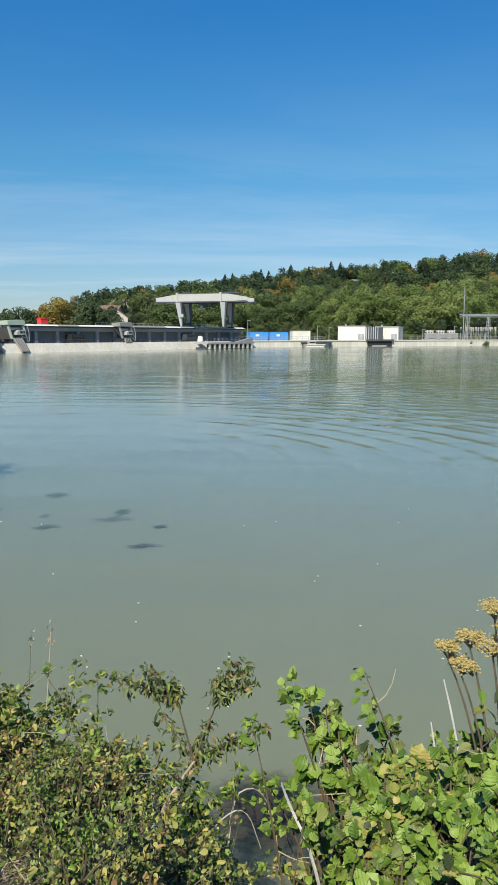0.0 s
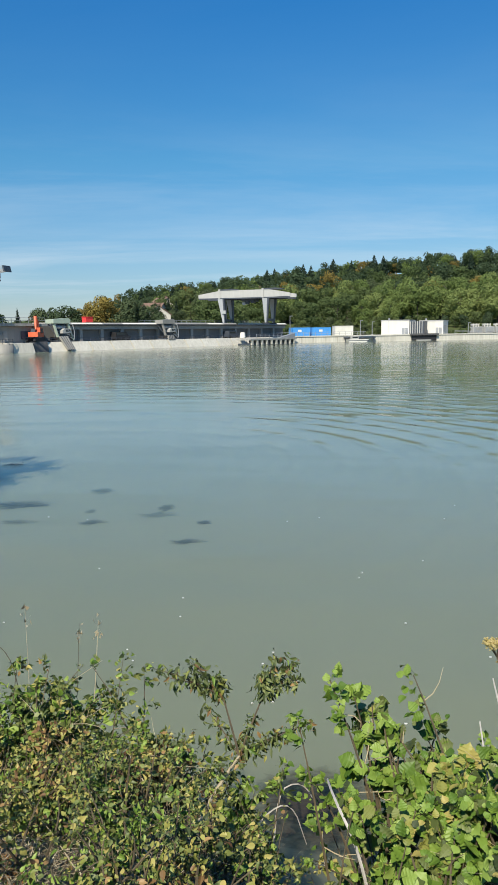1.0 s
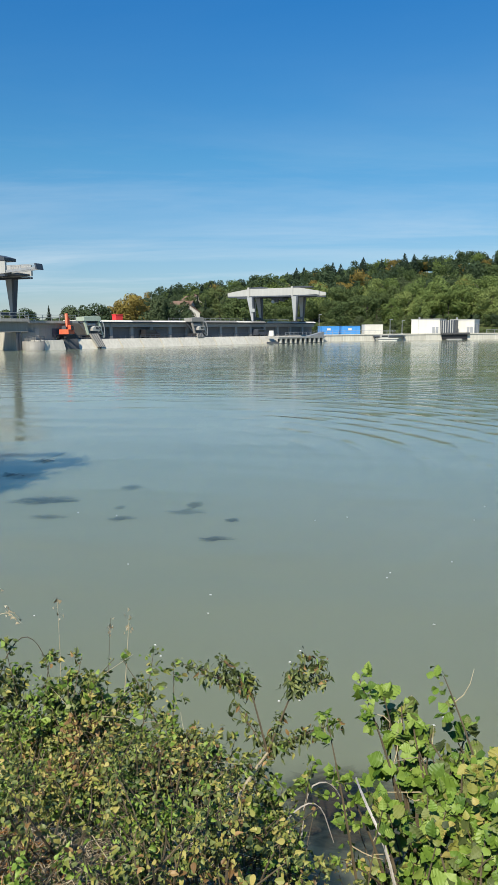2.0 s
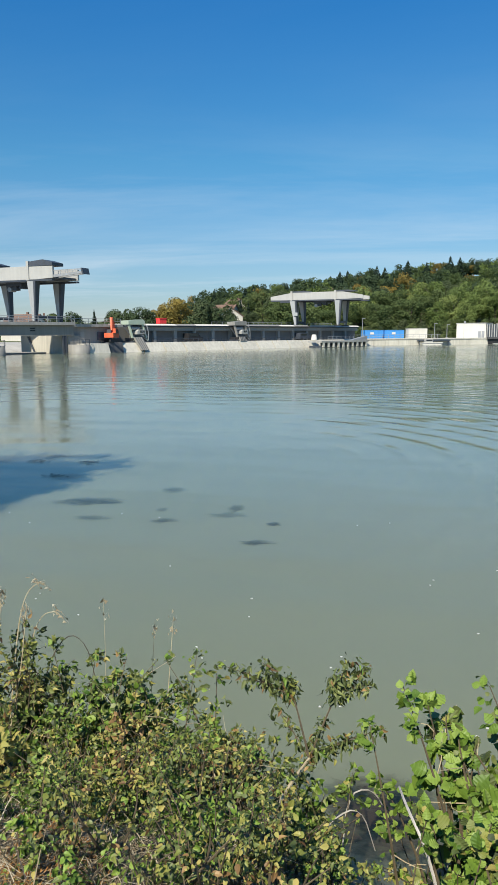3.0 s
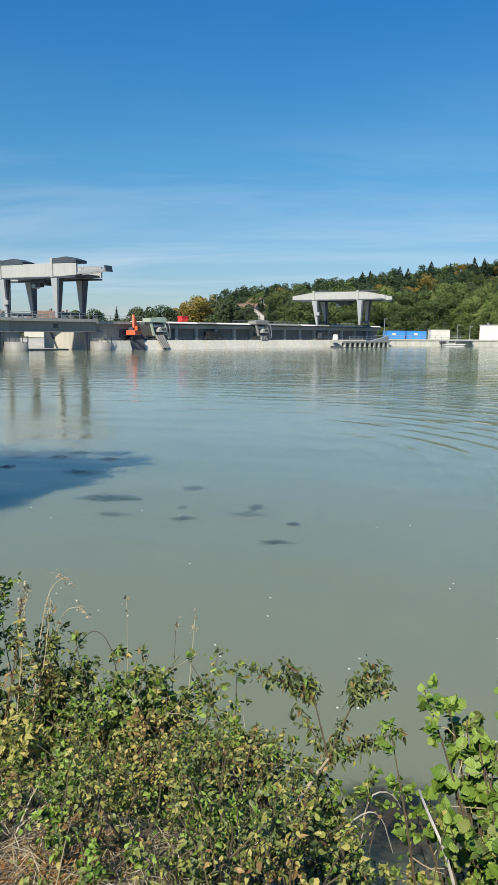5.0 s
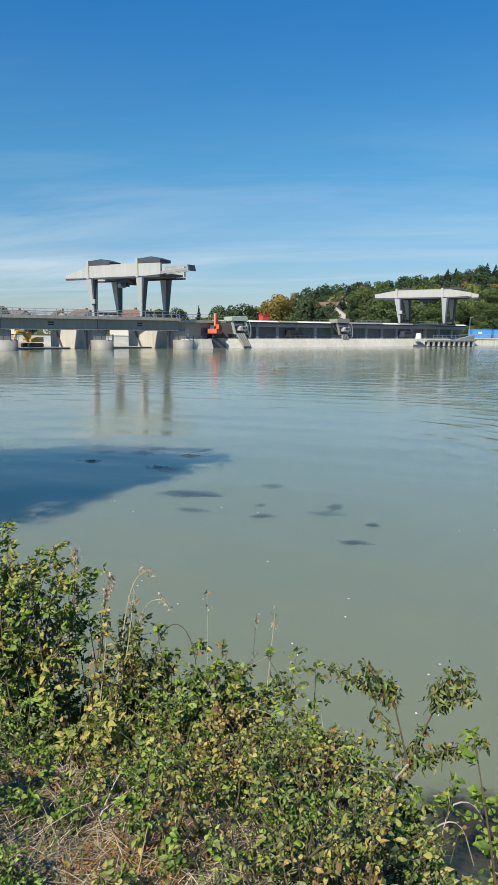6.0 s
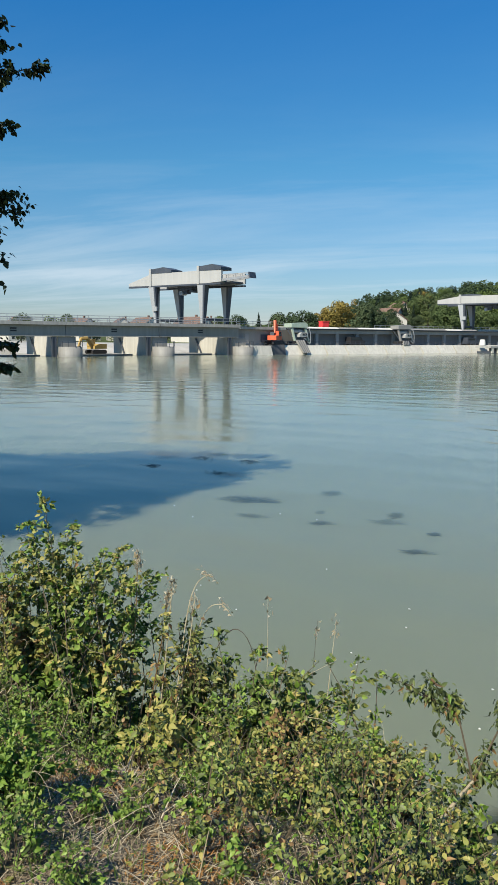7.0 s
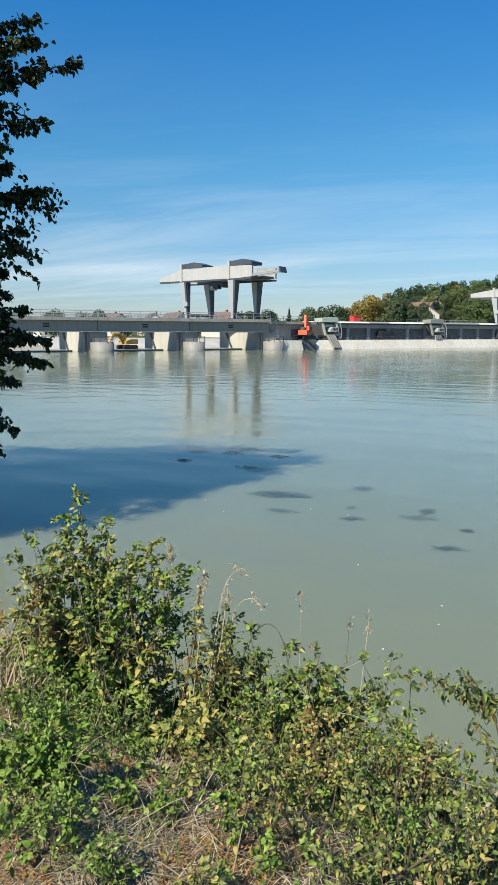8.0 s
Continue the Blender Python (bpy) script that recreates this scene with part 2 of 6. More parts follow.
FAR_LIGHT = leafy("light_green_wood", [(0.103, 0.145, 0.042), (0.155, 0.209, 0.063), (0.224, 0.267, 0.089)], 0.2, 0.8, 0.1, 0.72, 0.3)
FAR_MID = leafy("green_wood", [(0.065, 0.097, 0.037), (0.099, 0.136, 0.050), (0.138, 0.170, 0.065)], 0.2, 0.8, 0.1, 0.72, 0.3)
FAR_DARK = leafy("dark_wood", [(0.043, 0.070, 0.037), (0.069, 0.097, 0.047), (0.099, 0.121, 0.058)], 0.15, 0.8, 0.1, 0.72, 0.3)
FAR_RUST = leafy("autumn_wood", [(0.17, 0.13, 0.04), (0.24, 0.18, 0.05), (0.29, 0.235, 0.065)], 0.2, 0.8, 0.1, 0.4, 0.3)
FAR_FIR = leafy("fir_needles", [(0.014, 0.028, 0.02), (0.026, 0.042, 0.026), (0.04, 0.055, 0.03)], 0.1, 0.8, 0.1, 0.4, 0.3)
UMBEL = leafy("withered_umbel", [(0.30, 0.24, 0.08), (0.48, 0.38, 0.14), (0.60, 0.48, 0.22)], 0.2, 0.8, 0.1)
ORANGE_LITTER = leafy("rusty_moss_and_needles", [(0.20, 0.09, 0.03), (0.34, 0.17, 0.055), (0.46, 0.27, 0.11)], 0.15, 0.85, 0.1)
WEED = leafy("dark_water_weed", [(0.05, 0.066, 0.07), (0.07, 0.09, 0.092), (0.10, 0.12, 0.115)], 0.1, 0.5, 0.3)
FOAM = surface("pale_foam", (0.55, 0.56, 0.52), (0.72, 0.72, 0.68), 0.7, 5.0, 0.1)
LITTER = leafy("dry_grass_blade", [(0.26, 0.20, 0.12), (0.46, 0.38, 0.24), (0.68, 0.60, 0.44)], 0.25, 0.8, 0.15)
GRASS = leafy("green_grass_blade", [(0.06, 0.10, 0.02), (0.11, 0.16, 0.035), (0.18, 0.21, 0.06)], 0.3, 0.6, 0.25)


# ---- mesh tools ----
class Buf:
    """Gathers vertices and faces of one mesh."""

    def __init__(self):
        self.v, self.f, self.mi = [], [], []

    def add(self, verts, faces, mat=0):
        o = len(self.v)
        self.v.extend(tuple(p) for p in verts)
        self.f.extend(tuple(i + o for i in f) for f in faces)
        self.mi.extend([mat] * len(faces))
        return self

    def box(self, x0, x1, y0, y1, z0, z1, mat=0):
        return self.hexa([(x0, y0, z0), (x1, y0, z0), (x1, y1, z0), (x0, y1, z0), (x0, y0, z1), (x1, y0, z1), (x1, y1, z1), (x0, y1, z1)], mat)

    def hexa(self, c, mat=0):
        return self.add(c, [(0, 3, 2, 1), (4, 5, 6, 7), (0, 1, 5, 4), (1, 2, 6, 5), (2, 3, 7, 6), (3, 0, 4, 7)], mat)

    def prism(self, ring, axis, a, b, mat=0):
        """A closed outline in the other two axes, drawn out along axis from a to b."""
        n, low, high = len(ring), [], []
        for p, q in ring:
            for t, out in ((a, low), (b, high)):
                c = [p, q]
                c.insert(axis, t)
                out.append(tuple(c))
        faces = [tuple(range(n))[::-1], tuple(range(n, 2 * n))] + [(i, (i + 1) % n, (i + 1) % n + n, i + n) for i in range(n)]
        return self.add(low + high, faces, mat)

    def tube(self, pts, r0, r1, sides=6, mat=0):
        pts = [Vector(p) for p in pts]
        n, verts = len(pts), []
        for i, p in enumerate(pts):
            d = (pts[min(i + 1, n - 1)] - pts[max(i - 1, 0)]).normalized()
            u = d.orthogonal().normalized()
            q = d.cross(u)
            r = r0 + (r1 - r0) * i / (n - 1)
            verts += [p + r * (math.cos(6.2832 * s / sides) * u + math.sin(6.2832 * s / sides) * q) for s in range(sides)]
        faces = [(i * sides + s, i * sides + (s + 1) % sides, (i + 1) * sides + (s + 1) % sides, (i + 1) * sides + s) for i in range(n - 1) for s in range(sides)]
        faces += [tuple(range(sides))[::-1], tuple(range((n - 1) * sides, n * sides))]
        return self.add(verts, faces, mat)

    def taper(self, a, b, wa, da, wb, db, mat=0):
        """A leg: a rectangle of wa by da round a, growing to wb by db round b."""
        c = [(p[0] + sx * ww / 2, p[1] + sy * dd / 2, p[2]) for p, ww, dd in ((a, wa, da), (b, wb, db)) for sx, sy in ((-1, -1), (1, -1), (1, 1), (-1, 1))]
        return self.hexa(c, mat)

    def mesh(self, name, mats, smooth=False):
        me = bpy.data.meshes.new(name)
        me.from_pydata(self.v, [], self.f)
        for m in mats if isinstance(mats, (list, tuple)) else [mats]:
            me.materials.append(m)
        me.polygons.foreach_set("material_index", self.mi)
        if smooth:
            me.polygons.foreach_set("use_smooth", [True] * len(self.f))
        me.update()
        return me


def part(name, buf, mats, parent, label="", smooth=False):
    ob = new(name, buf.mesh(name, mats, smooth))
    ob.parent = parent
    if label:
        ob["label"] = label
    return ob


def thing(name, m, label, category, group="", kind=""):
    ob = new(name)
    ob.empty_display_size = 0.3
    ob.matrix_basis = m
    return tagged(ob, label, category, group, kind)


# ---- ground and water ----
def shore(x):
    """Where the near bank meets the water; a small cove lies open by the path."""
    return -1.05 * math.exp(-(((x - 0.1) / 0.3) ** 2)) + float(np.interp(x, [-400, -40, -20, -16, -12.8, -10, -8, -6, -3.5, 6, 40, 400], [60, 24, 16.6, 15.2, 13.2, 9.8, 7.3, 5.6, 4.5, 4.4, 3.0, -20]))


def dam_y(x):
    """Where the far bank begins."""
    return float(np.interp(x, [-900, -150, -95, -50, -20, 8, 90, 900], [110, 90, 125, 176, 200, 236, 258, 400]))


def height(x, y):
    s = shore(x)
    if y < s + 1.5:
        z = float(np.interp(y - s, [-6, -2.9, -2.3, -1.2, 0, 1.5], [1.85, 1.78, 1.6, 0.95, 0.0, -0.9]))
        if y > s - 5:
            z += 0.06 * noise.noise((x * 1.3, y * 1.3, 0)) + 0.025 * noise.noise((x * 5, y * 5, 3))
        return z
    far = y - dam_y(x)
    if far < 0:
        return -2.5
    if far < 12:
        return min(1.6, -2.5 + far * 0.4)
    az = math.degrees(math.atan2(x, y))
    rise = float(np.interp(az, [-60, -38, -26, -16, -8, 0, 10, 22, 60], [0.0, 0.003, 0.012, 0.030, 0.053, 0.068, 0.081, 0.096, 0.098]))
    d = math.hypot(x, y)
    return 1.6 + rise * max(0, min(d, 620) - 265) * 1.75 + 2.5 * noise.noise((x / 60, y / 60, 0)) * min(1, max(0, (d - 270) / 100))


def spaced(lo, near_lo, near_hi, hi, step, grow):
    out = list(np.arange(near_lo, near_hi, step))
    d = step
    while out[-1] < hi:
        d *= grow
        out.append(out[-1] + d)
    d = step
    while out[0] > lo:
        d *= grow
        out.insert(0, out[0] - d)
    return out


gx, gy = spaced(-2500, -7, 4, 2500, 0.16, 1.12), spaced(-300, -1.0, 8.5, 3500, 0.16, 1.09)
b = Buf()
b.v = [(x, y, height(x, y)) for y in gy for x in gx]
nx = len(gx)
b.f = [(j * nx + i, j * nx + i + 1, (j + 1) * nx + i + 1, (j + 1) * nx + i) for j in range(len(gy) - 1) for i in range(nx - 1)]
b.mi = [0] * len(b.f)
b.mi = [(2 if b.v[f[0]][0] < -45 and b.v[f[0]][1] < 215 else 1) if b.v[f[0]][1] > 85 else 0 for f in b.f]
ground = tagged(new("ground", b.mesh("ground", [SOIL, MEADOW, PALE_GROUND], True)), "dry earth bank with leaf litter and far hillside", "ground", kind="structure")

b = Buf()
b.add([(-2000, -250, 0), (2000, -250, 0), (2000, 900, 0), (-2000, 900, 0)], [(0, 1, 2, 3)])
river = tagged(new("water", b.mesh("water", WATER)), "calm turbid grey-green river with long ripples", "water", kind="structure")

# ---- the dam, in its own axes: x along it, y behind its water face ----
DAM = pose(-47.7, 150, 0, 0, 0, 56)


def railing(parent, x0, x1, y, z, h=1.1, step=2.0, mat=None, name="railing"):
    b = Buf()
    for i in range(int((x1 - x0) / step) + 1):
        x = x0 + i * step
        b.box(x - 0.04, x + 0.04, y - 0.04, y + 0.04, z, z + h)
    for q in (h, h * 0.55):
        b.box(x0, x1, y - 0.035, y + 0.035, z + q - 0.04, z + q + 0.04)
    return part(name, b, mat or STEEL_GREY, parent, "galvanised railing")


def weir_bridge():
    br = thing("weir_bridge", DAM, "long grey weir bridge on concrete piers with railings", "bridge")
    joints = [-176, -158.4, -140.8, -123.2, -105.6, -88, -70.4, -52.2, -34.0, -15.9]
    for x0, x1 in zip(joints, joints[1:]):
        part("girder", Buf().box(x0 + 0.05, x1 - 0.05, 0, 1.2, 3.55, 5.5).box(x0 + 0.05, x1 - 0.05, -0.12, 0, 3.55, 3.75), GIRDER, br, "grey girder with stains")
        part("deck", Buf().box(x0 + 0.03, x1 - 0.03, -0.7, 5.2, 5.52, 5.85).box(x0 + 0.03, x1 - 0.03, -0.7, -0.4, 5.85, 6.1), CONCRETE, br, "concrete deck slab with kerb")
        railing(br, x0, x1 - 0.1, -0.55, 6.1)
        part("rear_deck", Buf().box(x0 + 0.03, x1 - 0.03, 12.6, 18.2, 5.0, 5.85), CONCRETE, br, "concrete rear crane beam")
        railing(br, x0, x1 - 0.1, 5.0, 5.85)
        railing(br, x0, x1 - 0.1, 18.0, 5.85)
        mid = (x0 + x1) / 2
        part("scupper", Buf().box(mid - 0.55, mid + 0.55, -0.03, 0.02, 4.75, 5.0).box(mid - 0.55, mid + 0.55, -0.03, 0.02, 4.35, 4.6), BLACK, br)
    for x in joints[1:]:
        b = Buf()
        b.box(x - 1.3, x + 1.9, 0.3, 18, -2.5, 3.52).box(x - 1.3, x + 1.9, 12.5, 18.1, 3.52, 4.98)
        part("pier", b, CONC_PALE, br, "concrete pier")
        # rounded cutwater before the pier
        ring = [(x - 0.6 + 1.9 * (1 + math.cos(a)) / 2 * 2 - 0.9, -2.0 + 1.9 * -math.sin(a)) for a in [math.pi * i / 10 for i in range(11)]]
        ring = [(p, q + 0.6) for p, q in ring] + [(x - 1.5, 0.28), (x + 2.3, 0.28)][::1]
        # grey front plate: the shaded pier front is put into its colour
        part("pier_face", Buf().box(x - 1.28, x + 1.88, 0.24, 0.29, -2.5, 3.5), GIRDER, br, "stained grey pier face with shade in its colour")
        rail = Buf()
        for p, q in ring[1:10:2]:
            rail.box(p - 0.04, p + 0.04, q - 0.04, q + 0.04, 1.75, 2.75)
        for z in (2.25, 2.7):
            rail.tube([(p, q, z) for p, q in ring[:11]], 0.04, 0.04, 4)
        part("cutwater_rail", rail, STEEL_DARK, br, "dark steel guard rail")
        part("cutwater", Buf().prism(ring, 2, -2.5, 1.75), GIRDER, br, "rounded concrete cutwater", True)
        part("gauge_ladder", Buf().box(x - 1.9, x - 1.75, -0.1, 0.0, -0.5, 3.5).box(x - 2.5, x - 2.35, -0.1, 0.0, -0.5, 3.5)
             .box(x - 2.6, x - 1.7, 0.0, 0.25, -0.5, 3.5), STEEL_DARK, br, "dark steel guide with ladder")
    for x0, x1 in zip(joints, joints[1:]):
        a, c = x0 + 2.2, x1 - 3.0
        b = Buf()
        b.hexa([(a, 21, -1), (c, 21, -1), (c, 22, -1), (a, 22, -1), (a, 22, 0.95), (c, 22, 0.95), (c, 23, 0.95), (a, 23, 0.95)])
        gate = part("weir_gate", b, WHITE_PAINT, br, "white weir gate")
        part("gate_arm", Buf().hexa([(c + 1.35, 12, 0.1), (c + 1.5, 12, 0.1), (c + 1.5, 12.5, 0.1), (c + 1.35, 12.5, 0.1), (c + 1.35, 14.5, 3.4), (c + 1.5, 14.5, 3.4), (c + 1.5, 15, 3.4), (c + 1.35, 15, 3.4)]), STEEL_DARK, br)
        part("sill", Buf().box(x0 + 2, x1 - 2.7, 6, 14.6, -2.5, 0.22), CONCRETE, br, "low concrete sill")
    return br


def abutment():
    ab = thing("abutment", DAM, "concrete abutment block between weir and power station", "abutment")
    part("block", Buf().box(-15.8, -4.6, 1.2, 20, -2.5, 5.2), GIRDER, ab, "grey concrete block")
    part("roof_slab", Buf().box(-16.2, -3.6, 0.4, 20.4, 5.22, 5.75), CONCRETE, ab)
    part("hatch", Buf().box(-9.6, -5.4, 1.1, 1.18, 2.6, 4.2), STEEL_DARK, ab, "dark steel hatch")
    part("door", Buf().box(-13.7, -12.7, 1.12, 1.19, 2.2, 4.2), FASCIA, ab)
    part("lower_block", Buf().hexa([(-15.6, -3.2, -2.5), (-8.8, -3.2, -2.5), (-8.8, 1.1, -2.5), (-15.6, 1.1, -2.5),
                                    (-15.2, -2.2, 1.9), (-9.4, -2.2, 1.9), (-9.4, 1.1, 1.9), (-15.2, 1.1, 1.9)]), CONC_PALE, ab, "pale concrete block")
    part("stair_flight", Buf().hexa([(-8.6, -2.4, -2.5), (-5.2, -2.4, -2.5), (-5.2, 1.1, -2.5), (-8.6, 1.1, -2.5),
                                     (-8.6, -1.4, 2.1), (-5.2, -1.4, 2.1), (-5.2, 1.1, 2.1), (-8.6, 1.1, 2.1)]), CONC_DARK, ab, "dark concrete stairs")
    railing(ab, -16, -4, 0.6, 5.75)
    return ab


def power_station():
    st = thing("power_station", DAM, "long low grey power station with sloping concrete intake wall", "power station")
    joints = [-5.2 + 6.1 * i for i in range(15)] + [85.5]
    for x0, x1 in zip(joints, joints[1:]):
        o = 0.04 * random.uniform(-1, 1)
        part("wall_panel", Buf().hexa([(x0 + 0.2, -2.6 + o, -2.0), (x1 - 0.2, -2.6 + o, -2.0), (x1 - 0.2, 1.5, -2.0), (x0 + 0.2, 1.5, -2.0),
                                       (x0 - 0.24, -0.1 + o, 1.95), (x1 - 0.64, -0.1 + o, 1.95), (x1 - 0.64, 1.5, 1.95), (x0 - 0.24, 1.5, 1.95)]),
             CONC_PALE, st, "sloping pale concrete panel")
    part("joint_core", Buf().hexa([(-5, -1.7, -2.0), (85, -1.7, -2.0), (85, 1.4, -2.0), (-5, 1.4, -2.0), (-5, 0.7, 1.9), (85, 0.7, 1.9), (85, 1.4, 1.9), (-5, 1.4, 1.9)]), CONC_DARK, st)
    part("walkway", Buf().box(-4.5, 85, 1.52, 4.0, -1.0, 1.9), CONC_DARK, st, "dark walkway behind the wall")
    b = Buf()
    for i in range(60):
        x = -4 + 1.5 * i
        b.box(x - 0.05, x + 0.05, 0.9, 1.0, 1.95, 2.75)
    b.box(-4.5, 85, 0.91, 0.99, 2.66, 2.76).box(-4.5, 85, 0.91, 0.99, 2.25, 2.33)
    part("guard_rail", b, STEEL_DARK, st, "dark steel guard rail")
    cols = [1.5 + 6.1 * i for i in range(14)]
    for i, x in enumerate(cols):
        part("column", Buf().box(x - 0.42, x + 0.42, 3.5, 4.3, 1.9, 4.5), FASCIA, st)
        part("facade_panel", Buf().box(x + 0.44, x + 5.66, 4.1, 4.4, 1.92, 4.48), PANEL, st, "dark grey facade panel")
        part("fascia", Buf().box(x - 0.4, x + 5.66, 3.2, 4.4, 4.5, 5.35), FASCIA, st)
        part("roof_edge", Buf().box(x - 0.42, x + 5.66, 2.6, 20, 5.38, 5.62), STEEL_DARK, st)
        if i not in (5, 10, 11):
            part("roof_sheet", Buf().hexa([(x - 0.3, 2.5, 5.64), (x + 5.7, 2.5, 5.64), (x + 5.7, 12, 5.64), (x - 0.3, 12, 5.64), (x - 0.3, 3.3, 5.98), (x + 5.7, 3.3, 5.98), (x + 5.7, 12, 6.1), (x - 0.3, 12, 6.1)]), GIRDER if i in (2, 6, 7, 9) else WHITE_CLEAN, st, "white roofing sheet")
    part("rear_hall", Buf().box(-4.4, 86.8, 4.5, 20, -1.0, 5.3), PANEL, st)
    railing(st, 34, 86, 12.5, 5.62, 1.2)
    return st


def gantry(name, m, legs, girder, gauge, base, label, jibbed=True):
    """A portal crane: a long tapered white box girder on four splayed legs, with two roofed machine houses and a thin jib."""
    g = thing(name, m, label, "crane", "portal cranes")
    z0, z1 = legs, legs + girder
    for side, y in (("near", -0.2), ("far", base - 0.3)):
        tip, over = (0.26, 4.8) if jibbed else (0.5, 6.9)
        ring = [(-6.7, z0 + girder * 0.05), (-6.7, z0 + girder * tip), (0, z0 + girder), (gauge + 1, z0 + girder), (gauge + over, z0 + girder * (0.95 if jibbed else 0.5)), (gauge + over, z0 + girder * 0.1), (gauge, z0), (0, z0)]
        ring = ring[::-1]
        part("girder", Buf().prism([(p, q) for p, q in ring], 1, y, y + 0.5), WHITE_PAINT, g, "off-white box girder")
        part("flange", Buf().box(-6.6, gauge + over - 0.1, y - 0.12, y + 0.62, z0 - 0.28, z0 + 0.05), STEEL_DARK, g)
    part("bridge_floor", Buf().box(-3, gauge + 4.5, 0.4, base - 0.4, z0 + 0.3, z0 + 0.6), STEEL_DARK, g)
    top = 1.0 if jibbed else 0.35
    for x, hw in ((0.0, 2.8), (gauge - 0.3, 2.75)):
        ring = [(x - 0.2, z1), (x + 2 * hw - 0.4, z1), (x + 2 * hw - 0.4, z1 + 0.55 * top), (x + hw + 0.2, z1 + 1.15 * top), (x - 0.2, z1 + 0.85 * top)]
        part("machine_house", Buf().prism(ring, 1, -0.28, 3.2), STEEL_DARK, g, "dark blue-grey machine house with a low roof")
        part("end_post", Buf().box(x - 0.75, x - 0.22, -0.42, 0.4, z0 - 0.1, z1 + 0.95 * top), WHITE_PAINT, g)
    for x in (0.0, gauge):
        for y in (0.2, base):
            lean = 0.5 if x == 0 else -0.2
            leg = part("leg", Buf().taper((x + lean + 0.2, y, 0.35), (x, y, z0 - 0.25), 0.62, 0.7, 1.8, 1.4), LEG_GREY, g, "tapered pale grey leg")
            # dark right side: the leg's shaded face put into the colour
            part("leg_flank", Buf().taper((x + lean + 0.46, y, 0.35), (x + 0.77, y, z0 - 0.25), 0.24, 0.74, 0.5, 1.44), STEEL_DARK, leg)
            part("bogie", Buf().box(x + lean - 0.8, x + lean + 1.1, y - 0.5, y + 0.5, 0.05, 0.4), BLACK, leg)
    part("tie", Buf().box(0.2, 0.7, 0.3, base, 0.9, 1.5), STEEL_DARK, g)
    part("tie", Buf().box(gauge, gauge + 0.5, 0.3, base, 0.9, 1.5), STEEL_DARK, g)
    # trolley under the girder
    t = gauge * 0.42
    part("trolley", Buf().box(t, t + 3.6, 1.5, base - 1.5, z0 - 0.9, z0 - 0.3).box(t + 1, t + 2, 2, 3.2, z0 - 1.7, z0 - 0.9).box(t + 2.6, t + 3.5, 2, 4, z0 - 1.4, z0 - 0.9), STEEL_DARK, g, "dark trolley with hoist")
    part("hoist_drum", Buf().tube([(t + 0.6, 1.6, z0 - 1.5), (t + 0.6, 3.2, z0 - 1.5)], 0.45, 0.45, 12), LEG_GREY, g)
    if jibbed:
        x0, x1 = gauge + 4.7, gauge + 11.2
        za, zb = z0 + girder * 0.12, z0 + girder * 0.34
        for y in (0.0, 1.6):
            part("jib_boom", Buf().hexa([(x0, y, za), (x1, y, zb), (x1, y + 0.3, zb), (x0, y + 0.3, za), (x0, y, za + 0.5), (x1, y, zb + 0.4), (x1, y + 0.3, zb + 0.4), (x0, y + 0.3, za + 0.5)]), STEEL_GREY, g, "thin steel jib boom")
            rail = Buf().tube([(x0, y + 0.1, za + 1.25), (x1, y + 0.1, zb + 0.85)], 0.06, 0.06, 4)
            for i in range(5):
                f = i / 4
                rail.tube([(x0 + (x1 - x0) * f, y + 0.1, za + (zb - za) * f + 0.4), (x0 + (x1 - x0) * f, y + 0.1, za + 1.25 + (zb - za - 0.4) * f)], 0.04, 0.04, 4)
            part("jib_rail", rail, STEEL_GREY, g)
        part("jib_end", Buf().hexa([(x1, -0.1, zb - 0.15), (x1 + 0.3, -0.1, zb - 0.15), (x1 + 0.3, 2.0, zb - 0.15), (x1, 2.0, zb - 0.15), (x1 - 0.25, -0.1, zb + 0.95), (x1 + 0.05, -0.1, zb + 0.95), (x1 + 0.05, 2.0, zb + 0.95), (x1 - 0.25, 2.0, zb + 0.95)]), STEEL_DARK, g)
    part("cable_ladder", Buf().box(0.9, 1.1, -0.1, 0.1, 1.5, z0).box(1.4, 1.5, -0.1, 0.1, 1.5, z0 * 0.8), STEEL_DARK, g)
    part("drive_box", Buf().box(0.3, 1.4, -0.6, 0.0, 3.0, 3.9), LEG_GREY, g)
    return g


